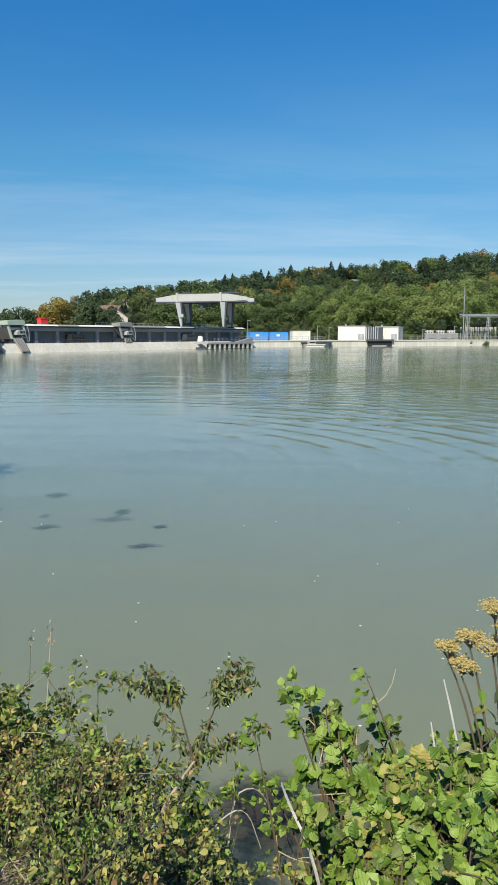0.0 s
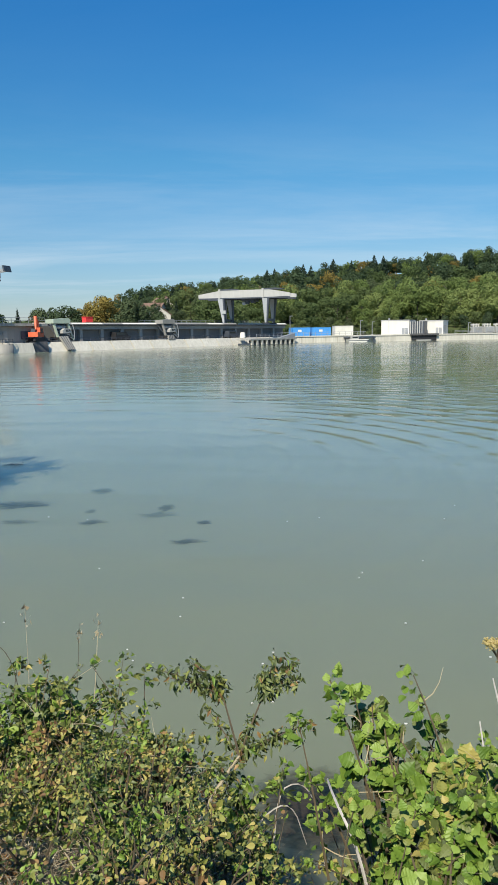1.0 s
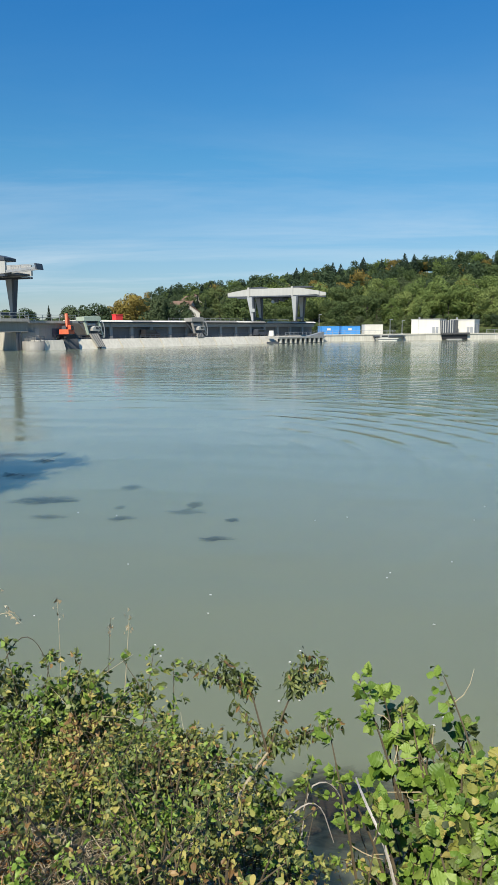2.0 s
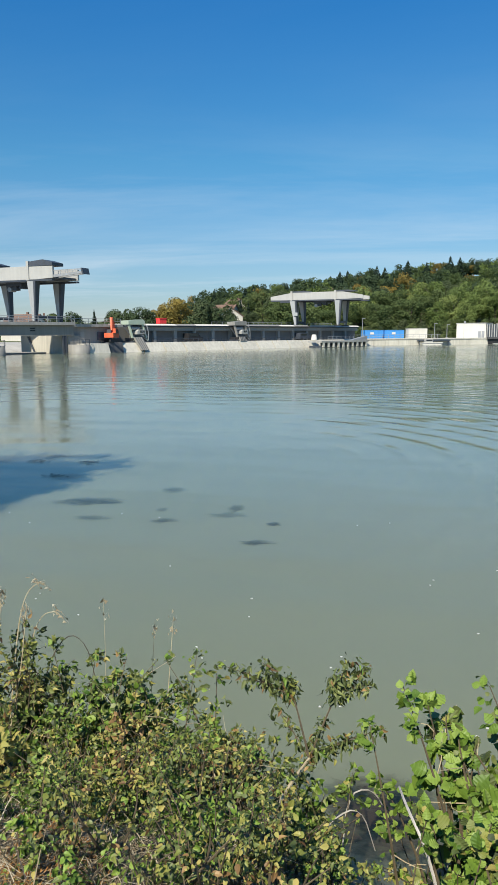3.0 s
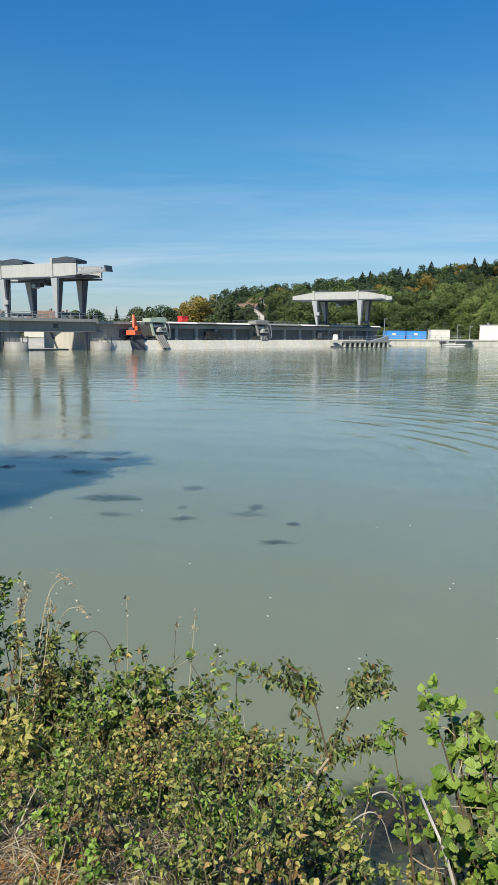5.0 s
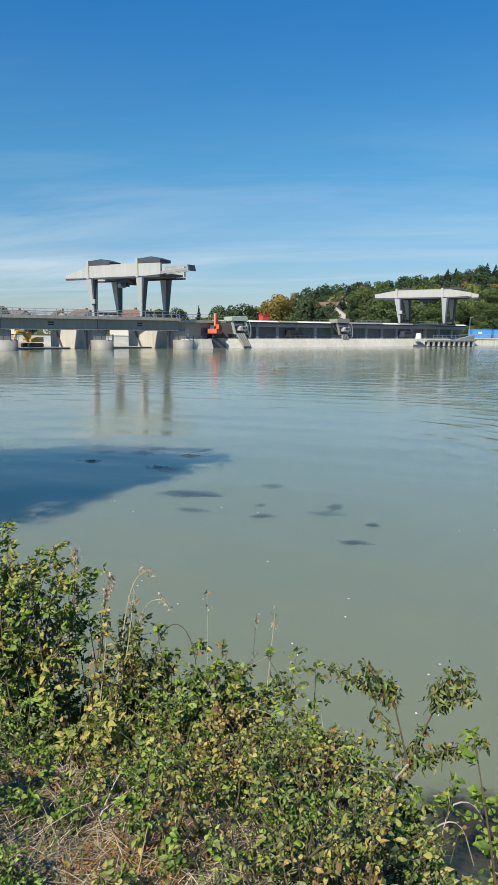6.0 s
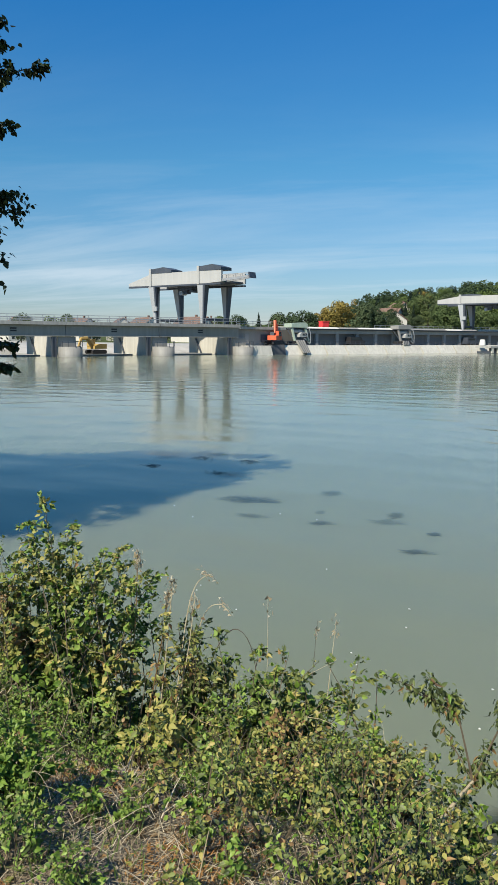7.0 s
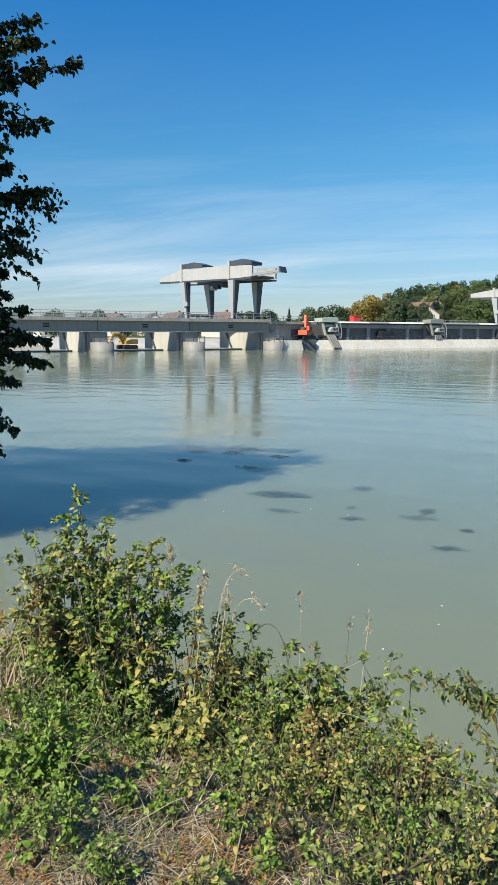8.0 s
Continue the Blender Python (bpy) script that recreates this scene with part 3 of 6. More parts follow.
def rack_cleaner(m, mat, label, chute):
    """A raking machine: raking body down the sloping wall, leaning frame, cabinets on stepped platforms, winch house on top."""
    g = thing("rack_cleaner", m, label, "machine", "rack cleaners")
    part("chute", Buf().hexa([(-0.9, -2.3, 0.35), (0.9, -2.3, 0.35), (0.9, -1.9, 0.3), (-0.9, -1.9, 0.3), (-1.1, 0.1, 3.1), (1.1, 0.1, 3.1), (1.1, 0.7, 3.1), (-1.1, 0.7, 3.1)]) if chute else
         Buf().hexa([(-1.0, -0.3, 1.96), (1.3, -0.3, 1.96), (1.3, 0.6, 1.96), (-1.0, 0.6, 1.96), (-0.8, 0.0, 3.0), (1.0, 0.0, 3.0), (1.0, 0.7, 3.0), (-0.8, 0.7, 3.0)]), GIRDER, g, "slanted grey raking chute")
    for x in (-0.75, -0.25, 0.25, 0.75):
        part("chute_rib", Buf().tube([(x, -2.36 if chute else -0.36, 0.42 if chute else 2.0), (x * 1.2, 0.02 if chute else -0.06, 3.15 if chute else 3.05)], 0.06, 0.06, 4), STEEL_DARK, g)
    for x in (-1.9, 1.75):
        part("post", Buf().taper((x + 0.9, 0.5, 2.0), (x, 1.0, 6.1), 0.32, 0.5, 0.36, 0.5), mat, g, "leaning painted post")
        part("strut", Buf().tube([(x + 0.6, 0.9, 3.2), (x, 3.0, 5.9)], 0.11, 0.11, 6), STEEL_DARK, g)
    part("winch_house", Buf().prism([(-2.2, 5.75), (2.2, 5.75), (2.2, 6.5), (1.7, 6.85), (-2.2, 6.6)], 1, 0.5, 3.2), mat, g, "painted winch house")
    # dark slab stands for the shade under the winch house
    part("house_shade", Buf().box(-2.1, 2.1, 0.7, 3.1, 5.6, 5.74), STEEL_DARK, g)
    part("winch", Buf().tube([(-1.2, 1.4, 5.0), (1.2, 1.4, 5.0)], 0.42, 0.42, 12), STEEL_GREY, g)
    part("cabinet", Buf().prism([(-0.2, 3.7), (2.0, 3.7), (2.0, 4.7), (0.3, 4.7), (-0.2, 4.3)], 1, 0.1, 1.6), WHITE_PAINT, g, "pale control cabinet")
    part("cabin_window", Buf().box(0.5, 1.7, 0.05, 0.09, 4.05, 4.5), GLASSY, g)
    for i in range(5):
        part("stair_tread", Buf().box(1.0 + 0.32 * i, 1.4 + 0.32 * i, 0.0, 1.2, 3.4 - 0.3 * i, 3.5 - 0.3 * i), STEEL_GREY, g)
    part("stair_rail", Buf().tube([(1.0, 0.0, 4.4), (2.7, 0.0, 2.9)], 0.06, 0.06, 5), STEEL_GREY, g)
    part("hose", Buf().tube([(2.0, 0.6, 6.0), (2.5, 0.2, 5.4), (2.7, 0.0, 4.2), (2.7, 0.0, 2.4)], 0.1, 0.08, 6), STEEL_GREY, g)
    part("platform", Buf().box(-1.6, 3.0, 0.1, 3.2, 1.96, 2.3), STEEL_DARK, g)
    part("bogie", Buf().box(-1.4, -0.6, 0.3, 3.0, 2.31, 2.9).box(1.6, 2.4, 0.3, 3.0, 2.31, 2.9), BLACK, g)
    return g


def excavator(m, mat, label, arm_up):
    g = thing("excavator", m, label, "excavator", "excavators")
    for y in (-1.1, 0.7):
        part("track", Buf().prism([(-1.8, 0.15), (-1.5, 0.0), (1.5, 0.0), (1.8, 0.15), (1.8, 0.55), (1.5, 0.8), (-1.5, 0.8), (-1.8, 0.55)], 1, y, y + 0.5), BLACK, g)
    back = -0.9 if arm_up else -1.9
    part("body", Buf().prism([(back, 0.95), (1.2, 0.95), (1.2, 1.5), (0.0, 1.9), (back, 1.9)], 1, -1.1, 1.1), mat, g)
    part("cab", Buf().prism([(0.0, 1.5), (1.3, 1.5), (1.2, 2.3), (0.9, 2.8), (0.0, 2.8)], 1, -1.1, -0.1), mat, g)
    part("cab_window", Buf().prism([(0.15, 1.75), (1.15, 1.75), (1.05, 2.3), (0.8, 2.65), (0.15, 2.65)], 1, -1.14, -1.105), GLASSY, g)
    pts = [(0.5, 0.2, 1.5), (1.1, 0.2, 2.9), (1.0, 0.2, 4.0), (0.5, 0.2, 5.0)] if arm_up else [(1.0, 0.2, 1.6), (2.4, 0.2, 3.0), (3.8, 0.2, 2.9)]
    part("boom", Buf().tube(pts, 0.5, 0.32, 6), mat, g)
    p = Vector(pts[-1])
    q = p + (Vector((-0.75, -0.5, -2.6)) if arm_up else Vector((0.8, 0, -1.6)))
    part("stick", Buf().tube([p, q], 0.32, 0.2, 6), mat, g)
    part("bucket", Buf().prism([(q.x - 0.4, q.z - 0.6), (q.x + 0.3, q.z - 0.7), (q.x + 0.5, q.z + 0.1), (q.x - 0.2, q.z + 0.2)], 1, -0.3, 0.7), STEEL_DARK, g)
    part("cylinder", Buf().tube([(1.3, 0.2, 1.4), (pts[1][0] + 0.2, 0.2, pts[1][2] - 0.2)], 0.1, 0.08, 6), STEEL_GREY, g)
    return g


def van(m, mat, label, white_roof=False):
    g = thing("van", m, label, "van", "parked vans")
    part("body", Buf().prism([(-2.3, 0.35), (2.3, 0.35), (2.35, 0.95), (1.5, 1.15), (0.9, 1.95), (-2.25, 1.98)], 1, -0.95, 0.95), mat, g)
    part("windscreen", Buf().hexa([(1.47, -0.8, 1.2), (1.52, -0.8, 1.2), (1.52, 0.8, 1.2), (1.47, 0.8, 1.2), (0.95, -0.75, 1.9), (1.0, -0.75, 1.9), (1.0, 0.75, 1.9), (0.95, 0.75, 1.9)]), GLASSY, g)
    for y in (-0.97, 0.955):
        part("side_window", Buf().box(-1.9, 0.7, y, y + 0.015, 1.25, 1.75), GLASSY, g)
    for x in (-1.5, 1.5):
        for y in (-0.98, 0.8):
            part("wheel", Buf().tube([(x, y, 0.35), (x, y + 0.2, 0.35)], 0.35, 0.35, 14), BLACK, g)
    return g


weir_bridge()
abutment()
power_station()
CR = lambda x, y, z: pose(x, y, z, 0, 0, -13)
gantry("portal_crane", CR(-74.6, 134.0, 5.85), 8.1, 2.5, 12.9, 8.0, "white portal crane with tapered grey legs on the weir bridge")
gantry("portal_crane", CR(-19.7, 205.0, 5.62), 7.3, 2.1, 12.9, 8.0, "white portal crane standing on the power station roof", False)
rack_cleaner(DAM @ pose(0.2, 0.0, 0), MINT, "pale green rack cleaner at the end of the wall", True)
rack_cleaner(DAM @ pose(32.5, 0.0, 0), GIRDER, "grey rack cleaner over the intake wall", False)
excavator(DAM @ pose(-7.1, -0.2, 2.1, 0, 0, 20), ORANGE, "orange-red excavator with raised arm on the abutment", True)
excavator(DAM @ pose(-42.6, 10, 0.25, 0, 0, 200), YELLOW, "yellow excavator under the weir bridge", False)
van(DAM @ pose(18.5, 2.7, 1.92), BLACK, "dark van parked on the intake walkway")
van(DAM @ pose(59.5, 2.7, 1.92), STEEL_DARK, "dark blue van parked beside the portal crane")
red = thing("roof_box", DAM @ pose(14.2, 9, 6.15), "small red box on the power station roof", "box")
part("body", Buf().box(-1.0, 1.0, -0.7, 0.7, 0.02, 1.15), RED, red)
part("lid", Buf().box(-1.1, 1.1, -0.8, 0.8, 1.16, 1.3), RED, red)


def pontoon(m):
    g = thing("work_pontoon", m, "low concrete work pontoon with dark fender slots", "pontoon")
    part("hull", Buf().box(0, 21, 0, 4, -0.6, 0.45), STEEL_DARK, g)
    part("top_plate", Buf().prism([(-0.4, 1.3), (21, 1.3), (22.2, 1.75), (-0.4, 1.75)], 1, -0.5, 4.2), CONCRETE, g)
    for i in range(10):
        part("fender", Buf().box(0.3 + 2.2 * i, 0.95 + 2.2 * i, -0.45, 0.0, 0.1, 1.28), CONC_PALE, g)
    part("back_plate", Buf().box(0, 21, 0.02, 0.3, 0.46, 1.28), BLACK, g)
    part("ramp", Buf().hexa([(15, 0.5, 1.76), (22, 0.5, 1.76), (22, 1.6, 1.76), (15, 1.6, 1.76), (15, 0.5, 1.9), (22, 0.5, 3.0), (22, 1.6, 3.0), (15, 1.6, 1.9)]), STEEL_GREY, g)
    railing(g, 8, 21, 3.8, 1.76)
    return g


pontoon(DAM @ pose(54.5, -7.5, 0))
buoy = thing("buoy", DAM @ pose(59, -1.6, 2.3), "white round buoy on the intake wall", "buoy")
part("float", Buf().tube([(0, 0, -0.45), (0, 0, -0.2), (0, 0, 0.5), (0, 0, 0.9), (0, 0, 1.1)], 0.9, 0.55, 14), WHITE_CLEAN, buoy, "", True)

# ---- the quay, in its own axes: x along it, y behind ----
QUAY = pose(-1.0, 222, 0, 0, 0, 20)


def quay():
    q = thing("quay", QUAY, "long pale concrete quay wall with capping", "quay", kind="structure")
    for i in range(-1, 34):
        part("quay_panel", Buf().box(i * 4 + 0.03, i * 4 + 3.97, -0.3 + random.uniform(-0.02, 0.02), 2, -2, 1.75), CONC_PALE, q)
    part("capping", Buf().box(-6, 136, -0.5, 2.2, 1.77, 2.1), CONC_PALE, q)
    part("apron", Buf().box(-6, 136, 2.2, 22, -0.5, 2.0), CONCRETE, q, "concrete apron")
    railing(q, -5, 26, 0.4, 2.1, 1.1, 2.0)
    railing(q, 58, 110, 0.6, 2.1, 1.0, 3.0)
    part("intake_opening", Buf().box(41.5, 50.5, -0.62, -0.52, 0.1, 1.7), BLACK, q, "dark intake opening")
    part("intake_lintel", Buf().box(41, 51, -1.2, -0.53, 1.72, 2.3), CONC_DARK, q)
    part("boom_plate", Buf().box(43, 48, -1.6, -0.7, 0.05, 0.35), WHITE_PAINT, q)
    return q


def container(m, mat, label, length=6.06, h=2.6):
    g = thing("container", m, label, "container", "site containers")
    b = Buf()
    n = 22
    for i in range(n):
        x = length * i / n
        b.box(x, x + length / n * 0.5, -0.04, 2.4, 0.15, h - 0.12)
        b.box(x + length / n * 0.5, x + length / n, 0.0, 2.36, 0.15, h - 0.12)
    part("corrugated_wall", b, mat, g)
    for z in (0.0, h - 0.12):
        part("rail", Buf().box(-0.05, length + 0.05, -0.07, 2.43, z, z + 0.14), mat, g)
    for x in (-0.06, length - 0.06):
        part("corner_post", Buf().box(x, x + 0.14, -0.08, 0.06, 0.02, h), mat, g)
    part("sign_plate", Buf().box(length * 0.35, length * 0.55, -0.06, -0.045, h * 0.5, h * 0.75), WHITE_CLEAN, g)
    return g


def white_building(m, wide, h, label, louvres):
    g = thing("service_building", m, label, "building", "white service buildings")
    part("wall", Buf().box(0, wide, 0, 9, 0, h), WHITE_CLEAN, g, "white rendered wall")
    part("roof_edge", Buf().box(-0.15, wide + 0.15, -0.15, 9.15, h, h + 0.25), WHITE_PAINT, g)
    part("door", Buf().box(wide - 2.4, wide - 1.5, -0.06, -0.005, 0.05, 2.1), STEEL_GREY, g)
    part("door", Buf().box(wide - 1.3, wide - 0.4, -0.06, -0.005, 0.05, 2.1), STEEL_GREY, g)
    part("joint", Buf().box(wide * 0.25, wide * 0.25 + 0.06, -0.02, -0.003, 0, h), LEG_GREY, g)
    if louvres:
        lv = part("louvre_wall", Buf().box(wide + 0.05, wide + 4.6, 0.6, 6, 0, h - 0.3), STEEL_DARK, g, "dark louvred bay")
        for i in range(6):
            x = wide + 0.2 + i * 0.75
            part("louvre_post", Buf().box(x, x + 0.22, 0.35, 0.58, 0, h - 0.2), WHITE_PAINT, lv)
    else:
        for i in range(3):
            x = wide + 0.02
            part("side_door", Buf().box(x, x + 0.05, 0.8 + i * 2.6, 2.4 + i * 2.6, 0.05, 3.0), LEG_GREY, g)
    part("roof_vent", Buf().tube([(wide * 0.2, 3, h + 0.25), (wide * 0.2, 3, h + 0.9)], 0.3, 0.3, 10), STEEL_GREY, g)
    return g


quay()
container(QUAY @ pose(2.2, 3.5, 2.02), BLUE, "blue corrugated steel container on the quay")
container(QUAY @ pose(9.2, 3.5, 2.02), BLUE, "blue corrugated steel container with white plate")
container(QUAY @ pose(16.5, 2.6, 2.12), WHITE_CLEAN, "white site container on the quay edge", 6.0, 2.9)
white_building(QUAY @ pose(36.4, 10.5, 2.02, 0, 0, -42), 9.3, 4.5, "white rendered service building with louvred bay", True)
white_building(QUAY @ pose(50.2, 9.8, 2.02, 0, 0, -42), 7.8, 4.3, "white rendered service building with side doors", False)


def boat(m):
    g = thing("work_boat", m, "small white flat work boat moored at the quay", "boat")
    part("hull", Buf().prism([(0, 0.0), (5.8, 0.0), (6.6, 0.9), (-0.3, 0.9)], 1, 0, 2.0), WHITE_CLEAN, g)
    part("rubbing_strake", Buf().box(-0.2, 6.5, -0.06, -0.005, 0.45, 0.62), STEEL_DARK, g)
    part("cabin", Buf().box(1.0, 3.4, 0.4, 1.6, 0.92, 1.9), WHITE_PAINT, g)
    part("cabin_window", Buf().box(1.2, 3.2, 0.36, 0.395, 1.3, 1.75), GLASSY, g)
    return g


boat(QUAY @ pose(18.6, -3.4, -0.1))
jet = thing("jetty", QUAY @ pose(18, -3.6, 0), "dark low jetty on piles before the quay", "jetty")
part("platform", Buf().box(0, 10.5, 2.2, 3.2, 1.2, 1.5), STEEL_DARK, jet)
for x in (0.5, 5, 10):
    part("pile", Buf().tube([(x, 2.6, -2), (x, 2.6, 1.2)], 0.22, 0.22, 8), STEEL_DARK, jet)


def pole(m, h, label, category="pole", arms=0, r=0.12):
    g = thing("mast" if arms else "lamp_post", m, label, category, "masts and lamp posts")
    part("shaft", Buf().tube([(0, 0, 0), (0, 0, h)], r, r * 0.6, 8), STEEL_GREY, g)
    for i in range(arms):
        z = h * (0.55 + 0.15 * i)
        part("arm", Buf().box(-0.9, 0.9, -0.05, 0.05, z, z + 0.1), STEEL_GREY, g)
    if not arms:
        part("lamp_head", Buf().box(-0.1, 0.9, -0.12, 0.12, h - 0.05, h + 0.1), STEEL_GREY, g)
    part("foot", Buf().box(-0.3, 0.3, -0.3, 0.3, 0, 0.12), CONCRETE, g)
    return g


pole(QUAY @ pose(83, 6, 2.02), 18.5, "tall slender steel lightning mast in the switchyard", "mast", 1, 0.16)
for x, h in ((1.0, 6.0), (24.5, 4.4), (28.6, 4.0), (63.5, 3.4), (76, 4.5)):
    pole(QUAY @ pose(x, 1.4, 2.12), h, "slim grey lamp post on the quay", "lamp post")


def switch_portal(m):
    g = thing("switchyard_portal", m, "steel switchyard portal with insulators and busbars", "switchyard")
    for x in (0, 9, 18):
        for s in (-0.7, 0.7):
            part("leg", Buf().tube([(x + s, 0, 0), (x + s * 0.25, 0, 8.6)], 0.13, 0.1, 6), STEEL_GREY, g)
        b = Buf()
        for i in range(6):
            z = 0.6 + i * 1.3
            q = 0.7 - 0.45 * i / 6
            b.tube([(x - q, 0, z), (x + q, 0, z + 1.0)], 0.06, 0.06, 5)
        part("lattice", b, STEEL_GREY, g)
    part("beam", Buf().box(-3, 21, -0.25, 0.25, 8.6, 9.0).box(-3, 21, -0.15, 0.15, 8.1, 8.2), STEEL_GREY, g)
    for i in range(9):
        x = 1 + i * 2.1
        for y in (1.2, 4.5):
            b = Buf()
            for j in range(5):
                b.tube([(x, y, 3.2 + j * 0.28), (x, y, 3.36 + j * 0.28)], 0.22, 0.16, 8)
            part("insulator", b, HOUSE, g, "pale stacked insulator")
            part("stand", Buf().tube([(x, y, 0), (x, y, 3.2)], 0.12, 0.12, 6), STEEL_GREY, g)
        part("busbar_drop", Buf().tube([(x, 1.2, 4.6), (x + 0.3, 0.7, 6.4), (x, 0.2, 8.1)], 0.04, 0.04, 4), STEEL_DARK, g)
    return g


def transformer(m):
    g = thing("transformer", m, "pale grey transformer with cooling fins", "transformer", "transformers")
    part("tank", Buf().box(0, 3.4, 0, 2.2, 0.3, 2.3), WHITE_PAINT, g)
    for i in range(8):
        part("fin", Buf().box(0.2 + i * 0.4, 0.35 + i * 0.4, -0.5, -0.01, 0.5, 2.1), LEG_GREY, g)
    for i in range(3):
        part("bushing", Buf().tube([(0.6 + i * 1.1, 1.1, 2.3), (0.6 + i * 1.1 + 0.15, 1.1, 3.3)], 0.2, 0.1, 8), HOUSE, g)
    part("conservator", Buf().tube([(0.3, 1.9, 2.9), (3.1, 1.9, 2.9)], 0.35, 0.35, 10), WHITE_PAINT, g)
    part("plinth", Buf().box(-0.2, 3.6, -0.6, 2.4, 0.0, 0.28), CONCRETE, g)
    return g


switch_portal(QUAY @ pose(86.5, 9, 2.02))
switch_portal(QUAY @ pose(92, 15, 2.02))
for x in (69.5, 74.0, 78.5):
    transformer(QUAY @ pose(x, 7.5, 2.02))


# ---- houses on the slope ----
def house(x, y, w_, d_, h, rot, label, roof=None):
    g = thing("house", pose(x, y, height(x, y) - 0.3, 0, 0, rot), label, "house", "houses on the slope")
    part("wall", Buf().prism([(-w_ / 2, 0), (w_ / 2, 0), (w_ / 2, h), (0, h + w_ * 0.36), (-w_ / 2, h)], 1, -d_ / 2, d_ / 2), HOUSE, g)
    for s in (-1, 1):
        part("roof", Buf().hexa([(s * 0.0, -d_ / 2 - 0.4, h + w_ * 0.36 + 0.1), (s * (w_ / 2 + 0.5), -d_ / 2 - 0.4, h - 0.25), (s * (w_ / 2 + 0.5), d_ / 2 + 0.4, h - 0.25), (0, d_ / 2 + 0.4, h + w_ * 0.36 + 0.1),
                                 (0, -d_ / 2 - 0.4, h + w_ * 0.36 + 0.4), (s * (w_ / 2 + 0.5), -d_ / 2 - 0.4, h + 0.05), (s * (w_ / 2 + 0.5), d_ / 2 + 0.4, h + 0.05), (0, d_ / 2 + 0.4, h + w_ * 0.36 + 0.4)]), roof or ROOF, g)
    for i in range(3):
        for z in (1.0, 3.6):
            if z + 1.3 < h:
                xx = -w_ / 2 + w_ * (i + 0.5) / 3
                part("window", Buf().box(xx - 0.5, xx + 0.5, -d_ / 2 - 0.05, -d_ / 2 - 0.004, z, z + 1.3), GLASSY, g)
    part("chimney", Buf().box(w_ * 0.15, w_ * 0.15 + 0.7, -0.4, 0.4, h + w_ * 0.2, h + w_ * 0.36 + 1.2), ROOF, g)
    return g


house(-56, 300, 10, 12, 6.5, 20, "cream gabled house with brown tiled roof among trees")
house(-62, 326, 12, 10, 6, 75, "cream gabled house half hidden by trees")
house(-66, 372, 11, 11, 6, 40, "pale house with brown roof on the wooded slope")
house(-20, 420, 11, 12, 6, 10, "pale hillside house with brown roof")
for i, (x, y, r) in enumerate([(-150, 262, 60), (-166, 270, 40), (-181, 262, 70), (-135, 290, 20), (-196, 240, 55), (-122, 250, 80)]):
    house(x, y, 11, 13, 5.5, r, "village house with reddish-brown roof beyond the weir")

# ---- woods behind the dam ----
def crown_mesh(name, mat, seed, w_, h, lobes, flakes, size):
    """A crown of several uneven lobes, each a cloud of small bent leaf clumps with gaps."""
    rng = np.random.default_rng(seed)
    b = Buf()
    for i in range(lobes):
        a, rr = rng.uniform(0, 6.28), w_ * 0.5 * math.sqrt(rng.uniform(0, 0.55))
        c = np.array([rr * math.cos(a), rr * math.sin(a), h * rng.uniform(0.2, 0.8)])
        rad = w_ * rng.uniform(0.2, 0.34) * (1.15 - 0.35 * c[2] / h)
        n = int(flakes / lobes)
        d = rng.normal(size=(n, 3))
        d /= np.linalg.norm(d, axis=1)[:, None]
        r = rad * rng.uniform(0.72, 1.08, n)[:, None]
        p = c + d * r * np.array([1, 1, 0.85])
        for q, nn in zip(p, d):
            nrm = Vector(nn + rng.normal(size=3) * 0.45).normalized()
            u = nrm.orthogonal().normalized()
            u.rotate(Matrix.Rotation(rng.uniform(0, 6.28), 3, nrm))
            v = nrm.cross(u)
            s = size * rng.uniform(0.6, 1.35)
            q = Vector(q)
            b.add([q - u * s, q - v * s * 0.7 - nrm * s * 0.2, q + u * s * 0.9, q + v * s * 0.75 - nrm * s * 0.25], [(0, 1, 2, 3)])
    return b.mesh(name, mat)


def fir_mesh(name, mat, seed, w_, h, flakes):
    rng = np.random.default_rng(seed)
    b = Buf()
    for i in range(flakes):
        t = rng.uniform(0, 1) ** 0.8
        a = rng.uniform(0, 6.28)
        r = w_ * 0.5 * (1 - t) * rng.uniform(0.45, 1.0) * (0.75 + 0.25 * math.sin(t * 38))
        c = Vector((r * math.cos(a), r * math.sin(a), h * (0.1 + 0.9 * t)))
        out = Vector((math.cos(a), math.sin(a), -0.5)).normalized()
        side = out.cross(Vector((0, 0, 1))).normalized()
        s = 0.9 * (1.15 - t)
        b.add([c - out * s * 0.7 - side * s * 0.5, c + out * s + Vector((0, 0, -0.1)), c - out * s * 0.6 + side * s * 0.6], [(0, 1, 2)])
    return b.mesh(name, mat)


